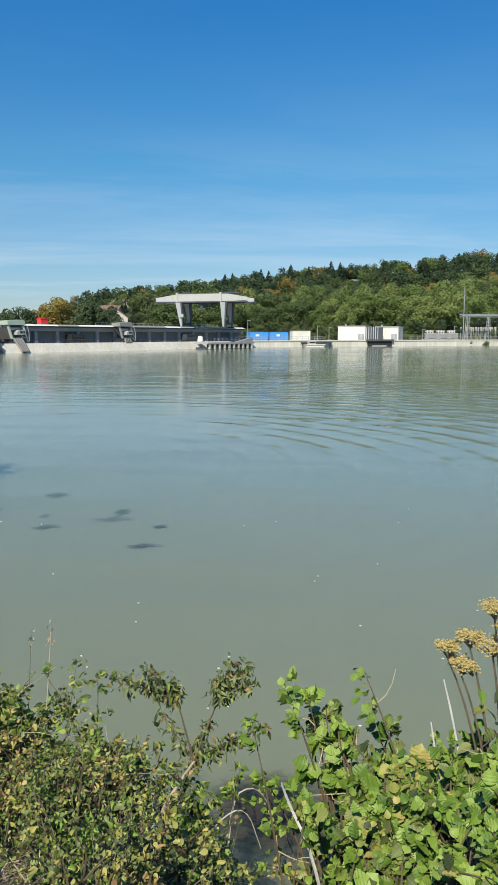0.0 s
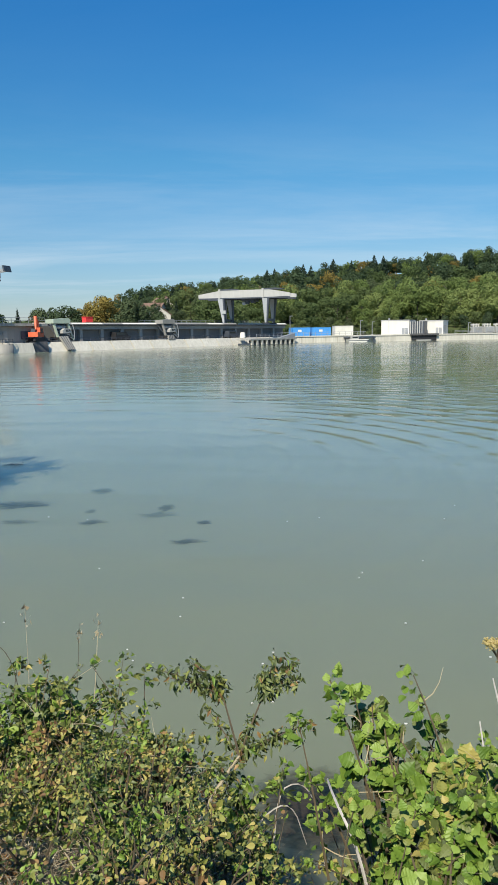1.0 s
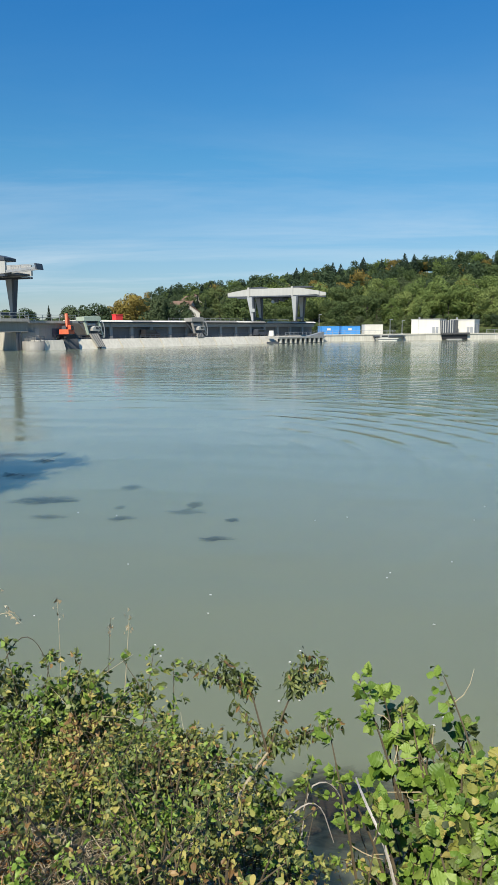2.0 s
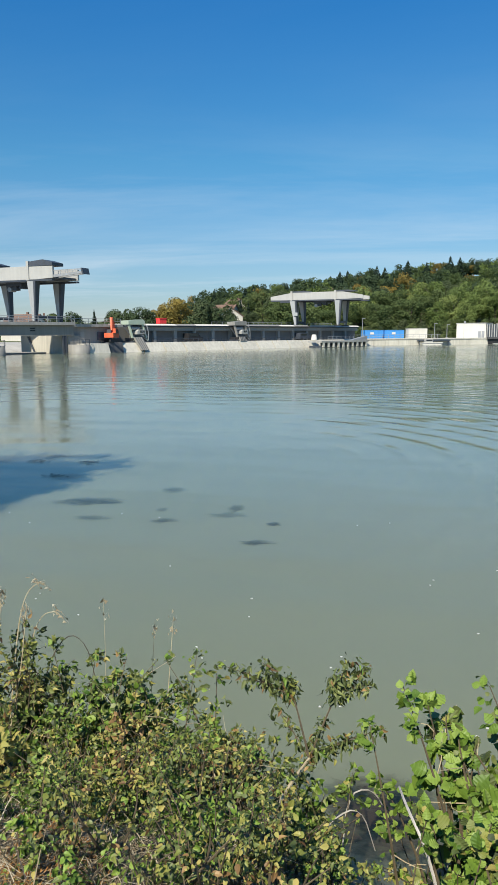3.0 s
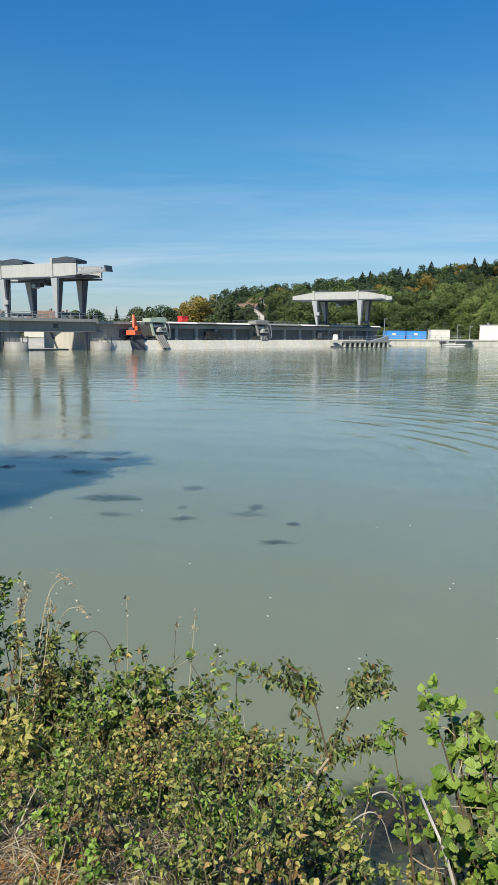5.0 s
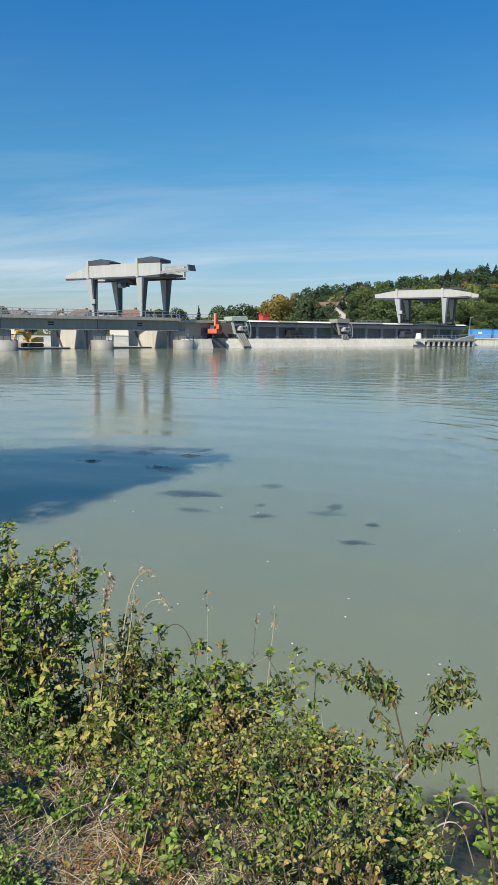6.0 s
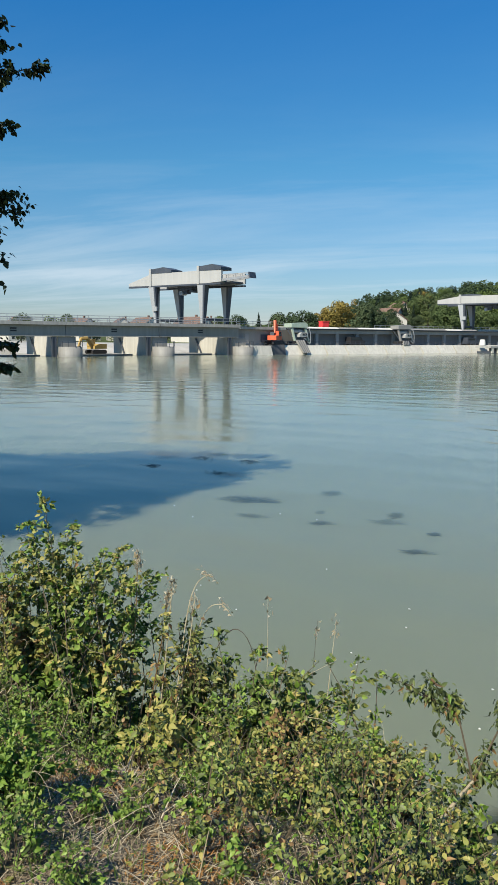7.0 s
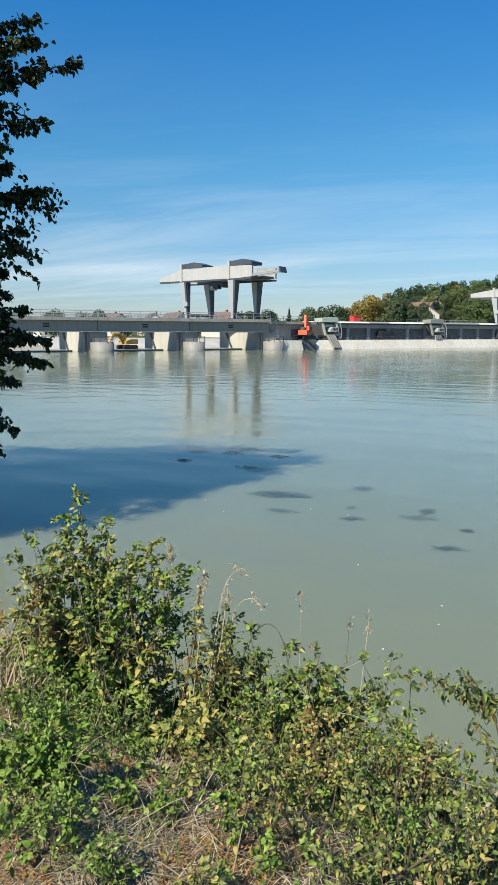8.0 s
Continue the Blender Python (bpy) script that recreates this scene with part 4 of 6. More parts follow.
TRUNK_MESH = Buf().tube([(0, 0, -1.0), (0.1, 0, 3), (0.0, 0.2, 7), (0.1, 0.1, 9.5)], 0.32, 0.1, 7).mesh("trunk", BARK)
LIMB = Buf()
for i in range(6):
    a = i * 1.1
    LIMB.tube([(0.05, 0.05, 4 + 0.7 * i), (1.2 * math.cos(a), 1.2 * math.sin(a), 5.6 + 0.8 * i), (2.6 * math.cos(a), 2.6 * math.sin(a), 7 + 0.8 * i)], 0.12, 0.04, 5)
LIMB_MESH = LIMB.mesh("bough", BARK)
KINDS = {}
for key, mat, lab in (("light", FAR_LIGHT, "leafy light green tree on the far bank"), ("mid", FAR_MID, "leafy green tree on the far slope"),
                      ("dark", FAR_DARK, "dark olive tree on the far slope"), ("rust", FAR_RUST, "tree in yellow-brown autumn leaf")):
    KINDS[key] = ([crown_mesh(key + "_crown", mat, 10 * len(KINDS) + i, 10.5, 15, 13, 2900, 0.36) for i in range(3)], lab)
FIRS = [fir_mesh("fir_crown", FAR_FIR, 70 + i, 9.0, 16, 1300) for i in range(2)]


def plant(x, y, kind, scale, rng):
    m = pose(x, y, height(x, y) - 0.1, 0, 0, rng.uniform(0, 360))
    g = thing("tree", m, "", "tree", "trees of the far woods")
    g.scale = (scale * rng.uniform(0.88, 1.15), scale * rng.uniform(0.88, 1.15), scale)
    t = new("trunk", TRUNK_MESH)
    t.parent = g
    if kind == "fir":
        g["label"] = "dark pointed fir on the far slope"
        c = new("crown", FIRS[int(rng.integers(2))])
    else:
        meshes, lab = KINDS[kind]
        g["label"] = lab
        c = new("crown", meshes[int(rng.integers(3))])
        l = new("bough", LIMB_MESH)
        l.parent = t
    c.parent = g


def polar(az, d):
    return d * math.sin(radians(az)), d * math.cos(radians(az))


rng = np.random.default_rng(5)
# near row behind the quay and the power station
for az in np.arange(0.5, 24, 1.0):
    x, y = polar(az + rng.uniform(-0.4, 0.4), 288 + rng.uniform(-8, 12) + az * 0.6)
    plant(x, y, "light" if az > 5 else "mid", rng.uniform(0.8, 1.05) * (0.82 + 0.02 * az), rng)
for az in np.arange(-3, 25, 1.0):
    x, y = polar(az + rng.uniform(-0.4, 0.4), 318 + rng.uniform(-10, 14))
    plant(x, y, "light" if rng.uniform() < 0.55 else "mid", rng.uniform(1.0, 1.25), rng)
for az in np.arange(-14, 0, 1.1):
    x, y = polar(az + rng.uniform(-0.4, 0.4), 300 + rng.uniform(-10, 20))
    plant(x, y, "mid" if rng.uniform() < 0.6 else "dark", rng.uniform(0.6, 0.85), rng)
# the slope behind: the nearer rows tree by tree, the wood beyond them as one
WOOD_MATS = [FAR_LIGHT, FAR_MID, FAR_DARK, FAR_RUST, FAR_FIR]
WOOD = Buf()


def wood_tree(x, y, kind, s, rng):
    """A far tree of the joined wood: lobes of leaf clumps, or a fir's cone."""
    z = height(x, y)
    if kind == 4:
        n = 300
        t, a = rng.uniform(0, 1, n) ** 0.8, rng.uniform(0, 6.28, n)
        r = 4.6 * (1 - t) ** 0.8 * rng.uniform(0.4, 1.0, n)
        p = np.column_stack([r * np.cos(a), r * np.sin(a), 14 * (0.1 + 0.9 * t)]) * s
        d = np.column_stack([np.cos(a), np.sin(a), np.full(n, 0.6)])
        size = 1.0 * s * (1.3 - t)
    else:
        c = np.column_stack([rng.normal(size=(9, 2)) * 2.1, rng.uniform(3.5, 10.5, 9)])
        d = rng.normal(size=(640, 3))
        d /= np.linalg.norm(d, axis=1)[:, None]
        p = (c[rng.integers(9, size=640)] + d * np.array([2.7, 2.7, 2.3]) * rng.uniform(0.7, 1.05, (640, 1))) * s
        size = 0.56 * s * rng.uniform(0.6, 1.3, 640)
    d = d + rng.normal(size=d.shape) * 0.45
    u = np.cross(d, rng.normal(size=d.shape))
    u /= np.linalg.norm(u, axis=1)[:, None]
    v = np.cross(d, u)
    v /= np.linalg.norm(v, axis=1)[:, None]
    p = p + np.array([x, y, z])
    q = np.stack([p - u * size[:, None], p - v * size[:, None] * 0.7, p + u * size[:, None] * 0.9, p + v * size[:, None] * 0.75], 1)
    o = len(WOOD.v)
    WOOD.v.extend(map(tuple, q.reshape(-1, 3).tolist()))
    WOOD.f.extend((o + 4 * i, o + 4 * i + 1, o + 4 * i + 2, o + 4 * i + 3) for i in range(len(p)))
    WOOD.mi.extend([kind] * len(p))


for ring, d in enumerate((350, 385, 425, 470, 520, 570, 605, 630, 655)):
    step = 1.2 - 0.065 * ring
    for az in np.arange(-13, 26, step):
        dd = d + rng.uniform(-16, 16)
        x, y = polar(az + rng.uniform(-0.5, 0.5), dd)
        r = rng.uniform()
        if az < -2 and r < 0.2:
            continue
        if ring < 2:
            plant(x, y, "dark" if r < 0.45 else ("mid" if r < 0.75 else ("rust" if r < 0.84 else "light")), rng.uniform(0.75, 1.05), rng)
        else:
            kind = 2 if r < 0.55 else (1 if r < 0.8 else (3 if r < 0.84 else (4 if r > 0.95 else 0)))
            wood_tree(x, y, kind, rng.uniform(0.6, 1.2), rng)
for az in np.arange(4, 25, 0.34):
    x, y = polar(az + rng.uniform(-0.25, 0.25), 632 + rng.uniform(-10, 10))
    wood_tree(x, y, 4, rng.uniform(0.6, 0.95), rng)
for az in np.arange(-13, 26, 0.45):
    x, y = polar(az, 650 + rng.uniform(-12, 12))
    wood_tree(x, y, 2, rng.uniform(0.45, 0.6), rng)
for az, d, s in ((-9.2, 392, 0.85), (-8.6, 400, 0.95), (-6.0, 430, 0.9), (0.9, 520, 1.1), (1.5, 525, 1.0), (3.2, 540, 1.15), (4.6, 545, 1.0), (6.3, 560, 1.1), (7.0, 565, 1.0), (-1.9, 470, 1.0)):
    x, y = polar(az, d)
    wood_tree(x, y, 4, s * 1.2, rng)
for az, d, s in ((-3.2, 410, 1.0), (-2.2, 430, 1.05), (-1.2, 420, 0.95), (0.6, 440, 1.1), (2.4, 450, 1.0), (-4.5, 400, 0.9)):
    x, y = polar(az, d)
    wood_tree(x, y, 2, s * 1.15, rng)
tagged(new("far_wood", WOOD.mesh("far_wood", WOOD_MATS)), "dense mixed wood on the far hillside turning autumnal", "wood", kind="stuff")
# low bushes along the foot of the woods
for az in np.arange(-14, 25, 0.85):
    x, y = polar(az + rng.uniform(-0.3, 0.3), (276 if az > 0 else 262) + rng.uniform(-5, 5) + max(0, az) * 0.5)
    plant(x, y, "mid" if rng.uniform() < 0.6 else "dark", rng.uniform(0.3, 0.48), rng)
for az in np.arange(0.5, 23, 0.62):
    x, y = polar(az + rng.uniform(-0.2, 0.2), 259 + rng.uniform(-3, 4) + 0.35 * az)
    plant(x, y, "dark" if rng.uniform() < 0.6 else "mid", rng.uniform(0.24, 0.38), rng)
# the village trees behind the power station and the weir
for az, d, kind, s in ((-14.5, 262, "rust", 0.95), (-15.8, 268, "rust", 0.8), (-12.9, 258, "dark", 0.95), (-11.8, 262, "dark", 0.9), (-17.2, 262, "dark", 0.8), (-18.4, 266, "dark", 0.78),
                       (-19.6, 270, "dark", 0.75), (-20.9, 262, "fir", 0.6), (-22.5, 280, "dark", 0.7), (-23.8, 290, "mid", 0.7), (-9.6, 330, "fir", 0.7), (-9.0, 334, "fir", 0.6),
                       (-7.9, 345, "mid", 1.0), (-6.6, 330, "dark", 1.0), (-6.4, 262, "mid", 0.95), (-5.4, 268, "mid", 1.0), (-4.4, 262, "mid", 0.85), (-13.6, 300, "dark", 0.9), (-10.6, 290, "dark", 0.8), (-10.0, 250, "dark", 0.45), (-8.4, 252, "dark", 0.45),
                       (-26, 300, "mid", 0.6), (-28, 310, "dark", 0.55), (-30.5, 290, "dark", 0.5), (-33.5, 285, "dark", 0.5), (-35.8, 240, "dark", 0.62), (-36.8, 245, "mid", 0.55), (-32, 300, "mid", 0.5), (-39, 260, "dark", 0.6), (-42, 255, "mid", 0.6)):
    x, y = polar(az, d)
    plant(x, y, kind, s * 1.18, rng)

# ---- plants of the near bank ----
PR = np.random.default_rng(21)
# outlines of half leaves: (along, across) from stalk to tip
OVATE = [(0.0, 0.0), (0.1, 0.17), (0.3, 0.3), (0.55, 0.27), (0.8, 0.13), (1.0, 0.0)]
LANCE = [(0.0, 0.0), (0.15, 0.14), (0.4, 0.22), (0.72, 0.14), (1.0, 0.0)]
ROUND = [(0.0, 0.0), (0.05, 0.2), (0.2, 0.42), (0.27, 0.38), (0.4, 0.49), (0.47, 0.43), (0.6, 0.42), (0.66, 0.33), (0.78, 0.24), (0.82, 0.16), (1.0, 0.0)]


def leaf_shape(outline, fold=0.22, droop=0.25, pleat=0.0):
    """Template of a leaf of length 1 along x, folded along its midrib and drooping to the tip."""
    v, f = [], []
    for i, (a, w_) in enumerate(outline):
        z = -droop * a * a
        e = z + fold * w_ + pleat * w_ * (1 if i % 2 else -1)
        v.append((a, 0.0, z))
        v.append((a, w_, e))
        v.append((a, -w_, e))
    n = len(outline)
    for i in range(n - 1):
        o, q = 3 * i, 3 * i + 3
        if i == 0:
            f += [(o, q, q + 1), (o, q + 2, q)]
        elif i == n - 2:
            f += [(o, q, o + 1), (o, o + 2, q)]
        else:
            f += [(o, q, q + 1, o + 1), (o, o + 2, q + 2, q)]
    used = sorted({i for t in f for i in t})
    m = {u: i for i, u in enumerate(used)}
    return np.array([v[u] for u in used]), [tuple(m[i] for i in t) for t in f]


SHAPES = {"ovate": leaf_shape(OVATE), "lance": leaf_shape(LANCE, 0.3, 0.4), "round": leaf_shape(ROUND, 0.12, 0.24, 0.05)}


def basis(axis, up):
    """Rows of right-handed frames: along axis, sideways, up."""
    a = axis / np.linalg.norm(axis, axis=1)[:, None]
    s = np.cross(up, a)
    s /= np.maximum(np.linalg.norm(s, axis=1), 1e-6)[:, None]
    return a, s, np.cross(a, s)


def put_leaves(buf, shape, p, axis, up, size, wide, mats, curl=None):
    """All leaves of one kind at once."""
    v, f = SHAPES[shape]
    a, s, u = basis(axis, up)
    if curl is not None:
        u = u * curl[:, None]
    pts = p[:, None, :] + size[:, None, None] * (v[None, :, 0, None] * a[:, None, :] + wide[:, None, None] * v[None, :, 1, None] * s[:, None, :] + v[None, :, 2, None] * u[:, None, :])
    k = len(v)
    o = len(buf.v)
    buf.v.extend(map(tuple, pts.reshape(-1, 3).tolist()))
    for i in range(len(p)):
        buf.f.extend(tuple(j + o + i * k for j in t) for t in f)
        buf.mi.extend([int(mats[i])] * len(f))


LEAF_MATS = [LEAF_GREEN, LEAF_OLIVE, LEAF_YELLOW, LEAF_BROWN]
SINGLE = {}


def single_mesh(shape, mat):
    if (shape, mat) not in SINGLE:
        v, f = SHAPES[shape]
        SINGLE[shape, mat] = Buf().add(v.tolist(), f).mesh("leaf", LEAF_MATS[mat])
    return SINGLE[shape, mat]


def curve_pts(a, b, bow, n=7):
    c = (a + b) / 2 + bow
    t = np.linspace(0, 1, n)[:, None]
    return (1 - t) ** 2 * a + 2 * t * (1 - t) * c + t * t * b


def shrub(name, base, tips, label, category, shape="ovate", size=0.05, mix=(0.5, 0.3, 0.2, 0.0), fill=20, leaves=50, spread=0.2, single=0, stem=0.0055,
          low=0.45, droop=0.25, twig=0.1, mat=None, bare=0.15, skip=0, jit=1.0):
    """Stems that rise from the foot to the tips, with side twigs and leaves along them; shorter stems fill the inside."""
    base = np.array(base, float)
    base[2] = height(base[0], base[1])
    g = thing(name, Matrix.Translation(base), label, category, "plants of the near bank")
    tips = [np.array(t, float) - base for t in tips]
    ends = [(t, True) for t in tips]
    for _ in range(fill):
        i, j = PR.integers(skip, len(tips), size=2)
        e = tips[i] + (tips[j] - tips[i]) * PR.uniform(0, 1)
        e = e * np.array([1, 1, PR.uniform(low, 0.97)]) + PR.normal(size=3) * np.array([0.07, 0.1, 0.03]) * jit
        e[2] = max(e[2], height(base[0] + e[0], base[1] + e[1]) - base[2] + 0.12)
        ends.append((e, False))
    P, A, outer, T = [], [], [], []
    dens = 1.0 if shape == "round" else 1.3
    size = size if shape == "round" else size * 0.88
    twigs = Buf()
    for at, (e, top) in enumerate(ends):
        foot = np.array([PR.normal() * spread * 0.6 + e[0] * 0.45, PR.normal() * spread * 0.5 + e[1] * 0.35, 0])
        foot[2] = height(base[0] + foot[0], base[1] + foot[1]) - base[2] - 0.03
        c = curve_pts(foot, e, np.array([PR.normal() * 0.05, PR.normal() * 0.05, 0.06]))
        length = float(np.linalg.norm(e - foot))
        part("stem", Buf().tube(c.tolist(), stem * PR.uniform(0.7, 1.2), stem * 0.25, 5), mat or STEM, g)
        for _ in range(1 if fill > 20 else 0):
            q = c[int(PR.integers(2, 6))]
            d = PR.normal(size=3) * np.array([1, 1, 0.6]) + np.array([0, -0.2, 0.35])
            d *= PR.uniform(0.08, 0.24) / np.linalg.norm(d)
            twigs.tube(curve_pts(q, q + d, PR.normal(size=3) * 0.03, 4).tolist(), stem * 0.3, stem * 0.12, 4)
        n = max(6, int(leaves * dens * length * (1.5 if top else 0.8)))
        # leaves sit along side shoots, with gaps between the shoots
        k = max(3, n // 9)
        ts = PR.uniform(0.5 if at < skip else bare, 1, k) ** 0.8
        ts[: max(1, k // 7)] = 1.0
        dirs = PR.normal(size=(k, 3)) * np.array([1, 1, 0.6])
        dirs /= np.linalg.norm(dirs, axis=1)[:, None]
        lens = twig * PR.uniform(0.5, 1.5, k) * (1.25 - 0.75 * ts)
        own = PR.integers(k, size=n)
        t, out = ts[own], dirs[own]
        i = np.minimum((t * 6).astype(int), 5)
        pos = c[i] + (c[i + 1] - c[i]) * (t * 6 - i)[:, None]
        pos += out * (PR.uniform(0.1, 1, n) * lens[own])[:, None] + PR.normal(size=(n, 3)) * 0.01
        P.append(pos)
        A.append(out * 0.7 + PR.normal(size=(n, 3)) * 0.5 + np.array([0, 0, -droop]) + (c[-1] - c[-2])[None] / max(1e-3, np.linalg.norm(c[-1] - c[-2])) * 0.35)
        outer += [top] * n
        T.append((1.15 - 0.5 * t) * (0.62 if at < skip else 1.0))
    P, A = np.concatenate(P), np.concatenate(A)
    n = len(P)
    keep = P[:, 2] > [height(base[0] + p[0], base[1] + p[1]) - base[2] + 0.01 for p in P]
    P, A, outer = P[keep], A[keep], np.array(outer)[keep]
    n = len(P)
    up = PR.normal(size=(n, 3)) * 0.9 + np.array([-0.25, -0.55, 0.9])
    curl = PR.uniform(0.4, 2.4, n)
    sz = size * PR.uniform(0.4, 1.45, n) * np.concatenate(T)[keep]
    wd = PR.uniform(0.8, 1.25, n)
    # leaves turn in patches, and more so lower down
    patch = np.array([noise.noise(Vector(p + base) * 3.6) for p in P])
    r = np.clip(PR.uniform(0, 1, n) * 0.7 + 0.15 + patch * 0.6, 0, 0.999)
    mi = np.searchsorted(np.cumsum(mix) / sum(mix), r)
    mi = np.minimum(mi, 3)
    order = np.argsort(~outer, kind="stable")
    one = set(order[:single].tolist())
    a, s, u = basis(A, up)
    for i in sorted(one):
        ob = new("leaf", single_mesh(shape, int(mi[i])))
        ob.parent = g
        ob.matrix_basis = Matrix([[a[i][k] * sz[i], s[i][k] * sz[i] * wd[i], u[i][k] * sz[i] * curl[i], P[i][k]] for k in range(3)] + [[0, 0, 0, 1]])
    rest = np.array([i for i in range(n) if i not in one], int)
    if twigs.v:
        tagged(part("brushwood", twigs, mat or (STRAW if len(tips) % 2 else BARK), g, "thin dry side shoots"), kind="stuff")
    b = Buf()
    if len(rest):
        put_leaves(b, shape, P[rest], A[rest], up[rest], sz[rest], wd[rest], mi[rest], curl[rest])
        tagged(part("foliage", b, LEAF_MATS, g), kind="stuff")
    return g


TALL = [(-2.56, 3.12, 2.41), (-2.64, 3.06, 2.30), (-2.46, 3.20, 2.26), (-2.76, 2.97, 2.19), (-2.83, 2.90, 2.08), (-2.32, 3.30, 2.09), (-2.24, 3.35, 2.13), (-2.41, 3.23, 2.04), (-2.13, 3.41, 1.96), (-2.06, 3.45, 1.97), (-2.65, 3.06, 2.03)]
MID = [(-1.94, 3.29, 1.80), (-1.80, 3.36, 1.81), (-1.67, 3.42, 1.71), (-1.61, 3.45, 1.56), (-1.74, 3.39, 1.50), (-1.87, 3.33, 1.63)]
BUSHY = [(-1.34, 3.23, 1.75), (-1.27, 3.26, 1.62), (-1.16, 3.30, 1.58), (-1.01, 3.34, 1.66), (-0.86, 3.37, 1.69), (-0.94, 3.36, 1.53), (-1.40, 3.21, 1.56), (-1.47, 3.18, 1.48), (-1.07, 3.32, 1.36), (-1.22, 3.27, 1.45), (-1.58, 3.14, 1.45)]
YEL = [(-1.59, 2.57, 1.67), (-1.49, 2.62, 1.65), (-1.45, 2.64, 1.57), (-1.66, 2.53, 1.54), (-1.55, 2.59, 1.53)]
MIDC = [(-0.74, 3.09, 1.46), (-0.65, 3.11, 1.44), (-0.79, 3.08, 1.35), (-0.56, 3.12, 1.39), (-0.48, 3.13, 1.31), (-0.88, 3.06, 1.25), (-0.75, 3.09, 1.26), (-0.41, 3.14, 1.23), (-0.60, 3.12, 1.23)]
HAZ = [(0.14, 2.90, 1.85), (0.01, 2.90, 1.65), (0.08, 2.90, 1.36), (0.49, 2.86, 1.88), (0.18, 2.89, 1.34), (0.25, 2.89, 1.76), (0.37, 2.88, 1.67), (0.58, 2.84, 1.56), (0.36, 2.89, 1.58), (0.44, 2.87, 1.56), (0.68, 2.82, 1.52), (0.62, 2.83, 1.38), (0.72, 2.81, 1.44)]
HAZ2 = [(0.74, 2.60, 1.67), (0.79, 2.58, 1.74), (0.85, 2.56, 1.68), (0.93, 2.54, 1.65), (0.70, 2.61, 1.53), (0.94, 2.53, 1.82), (0.83, 2.57, 1.49), (1.01, 2.50, 1.72), (1.07, 2.48, 1.62)]
HAZ3 = [(0.19, 2.19, 1.75), (0.33, 2.18, 1.80), (0.41, 2.16, 1.76), (0.52, 2.14, 1.80), (0.63, 2.11, 1.80), (0.73, 2.08, 1.84), (0.81, 2.05, 1.84)]
LOWB = [(-1.14, 2.45, 1.52), (-1.03, 2.49, 1.47), (-0.90, 2.54, 1.46), (-0.79, 2.57, 1.42), (-1.20, 2.43, 1.60), (-0.97, 2.52, 1.56), (-1.27, 2.40, 1.48), (-0.70, 2.59, 1.38)]
LOWL = [(-3.09, 3.21, 1.50), (-3.13, 3.17, 1.72), (-2.98, 3.30, 1.59), (-3.18, 3.12, 1.59), (-2.91, 3.36, 1.43)]
HERB = [(-1.72, 1.74, 2.03), (-1.67, 1.79, 2.04), (-1.61, 1.84, 1.95), (-1.58, 1.86, 1.86), (-1.75, 1.72, 1.94), (-1.69, 1.78, 1.90), (-1.79, 1.68, 1.99)]

shrub("shrub", (-2.35, 3.0, 0), TALL, "tall yellow-green shrub with pointed leaves on the bank", "shrub", "ovate", 0.047, (0.4, 0.18, 0.4, 0.02), 76, 120, 0.35, 280)
shrub("shrub", (-1.78, 3.15, 0), MID, "thin grey-green shrub with dry stems", "shrub", "ovate", 0.045, (0.15, 0.5, 0.25, 0.1), 46, 80, 0.3, 120)
shrub("shrub", (-1.17, 2.95, 0), BUSHY, "dense yellowing shrub with drooping pointed leaves", "shrub", "ovate", 0.046, (0.34, 0.34, 0.25, 0.07), 70, 115, 0.3, 240)
shrub("shrub", (-1.55, 2.5, 0), YEL, "small shrub with yellow leaves", "shrub", "ovate", 0.05, (0.1, 0.2, 0.6, 0.1), 16, 75, 0.15, 60)
shrub("shrub", (-0.66, 2.85, 0), MIDC, "low shrub with yellow and withered leaves", "shrub", "ovate", 0.044, (0.2, 0.28, 0.36, 0.16), 48, 90, 0.25, 180)
shrub("hazel_shrub", (0.5, 2.6, 0), HAZ, "hazel shrub with broad green leaves above the water", "shrub", "round", 0.075, (0.72, 0.22, 0.06, 0.0), 30, 46, 0.12, 260, 0.009, 0.5, 0.1, 0.09, bare=0.3, skip=5)
shrub("hazel_shrub", (0.88, 2.4, 0), HAZ2, "hazel shrub with broad light green leaves", "shrub", "round", 0.06, (0.7, 0.2, 0.1, 0.0), 24, 52, 0.2, 200, 0.008, 0.5, 0.1, 0.09)
shrub("hazel_shrub", (0.52, 2.05, 0), HAZ3, "low hazel sprouts with broad green leaves", "shrub", "round", 0.055, (0.75, 0.15, 0.1, 0.0), 18, 60, 0.2, 150, 0.006, 0.6, 0.1, 0.08)
shrub("shrub", (-1.0, 2.4, 0), LOWB, "low leafy green undergrowth on the bank", "undergrowth", "ovate", 0.037, (0.6, 0.25, 0.15, 0.0), 34, 90, 0.3, 100)
shrub("shrub", (-3.05, 3.15, 0), LOWL, "straw-coloured undergrowth at the bank's edge", "undergrowth", "lance", 0.06, (0.05, 0.15, 0.6, 0.2), 26, 70, 0.3, 40, mat=STRAW)
shrub("herb", (-1.68, 1.72, 0), HERB, "low bright green herb in dry grass", "herb", "ovate", 0.03, (0.8, 0.05, 0.15, 0.0), 36, 220, 0.1, 160, 0.003, 0.6, 0.1, 0.05, jit=0.5)
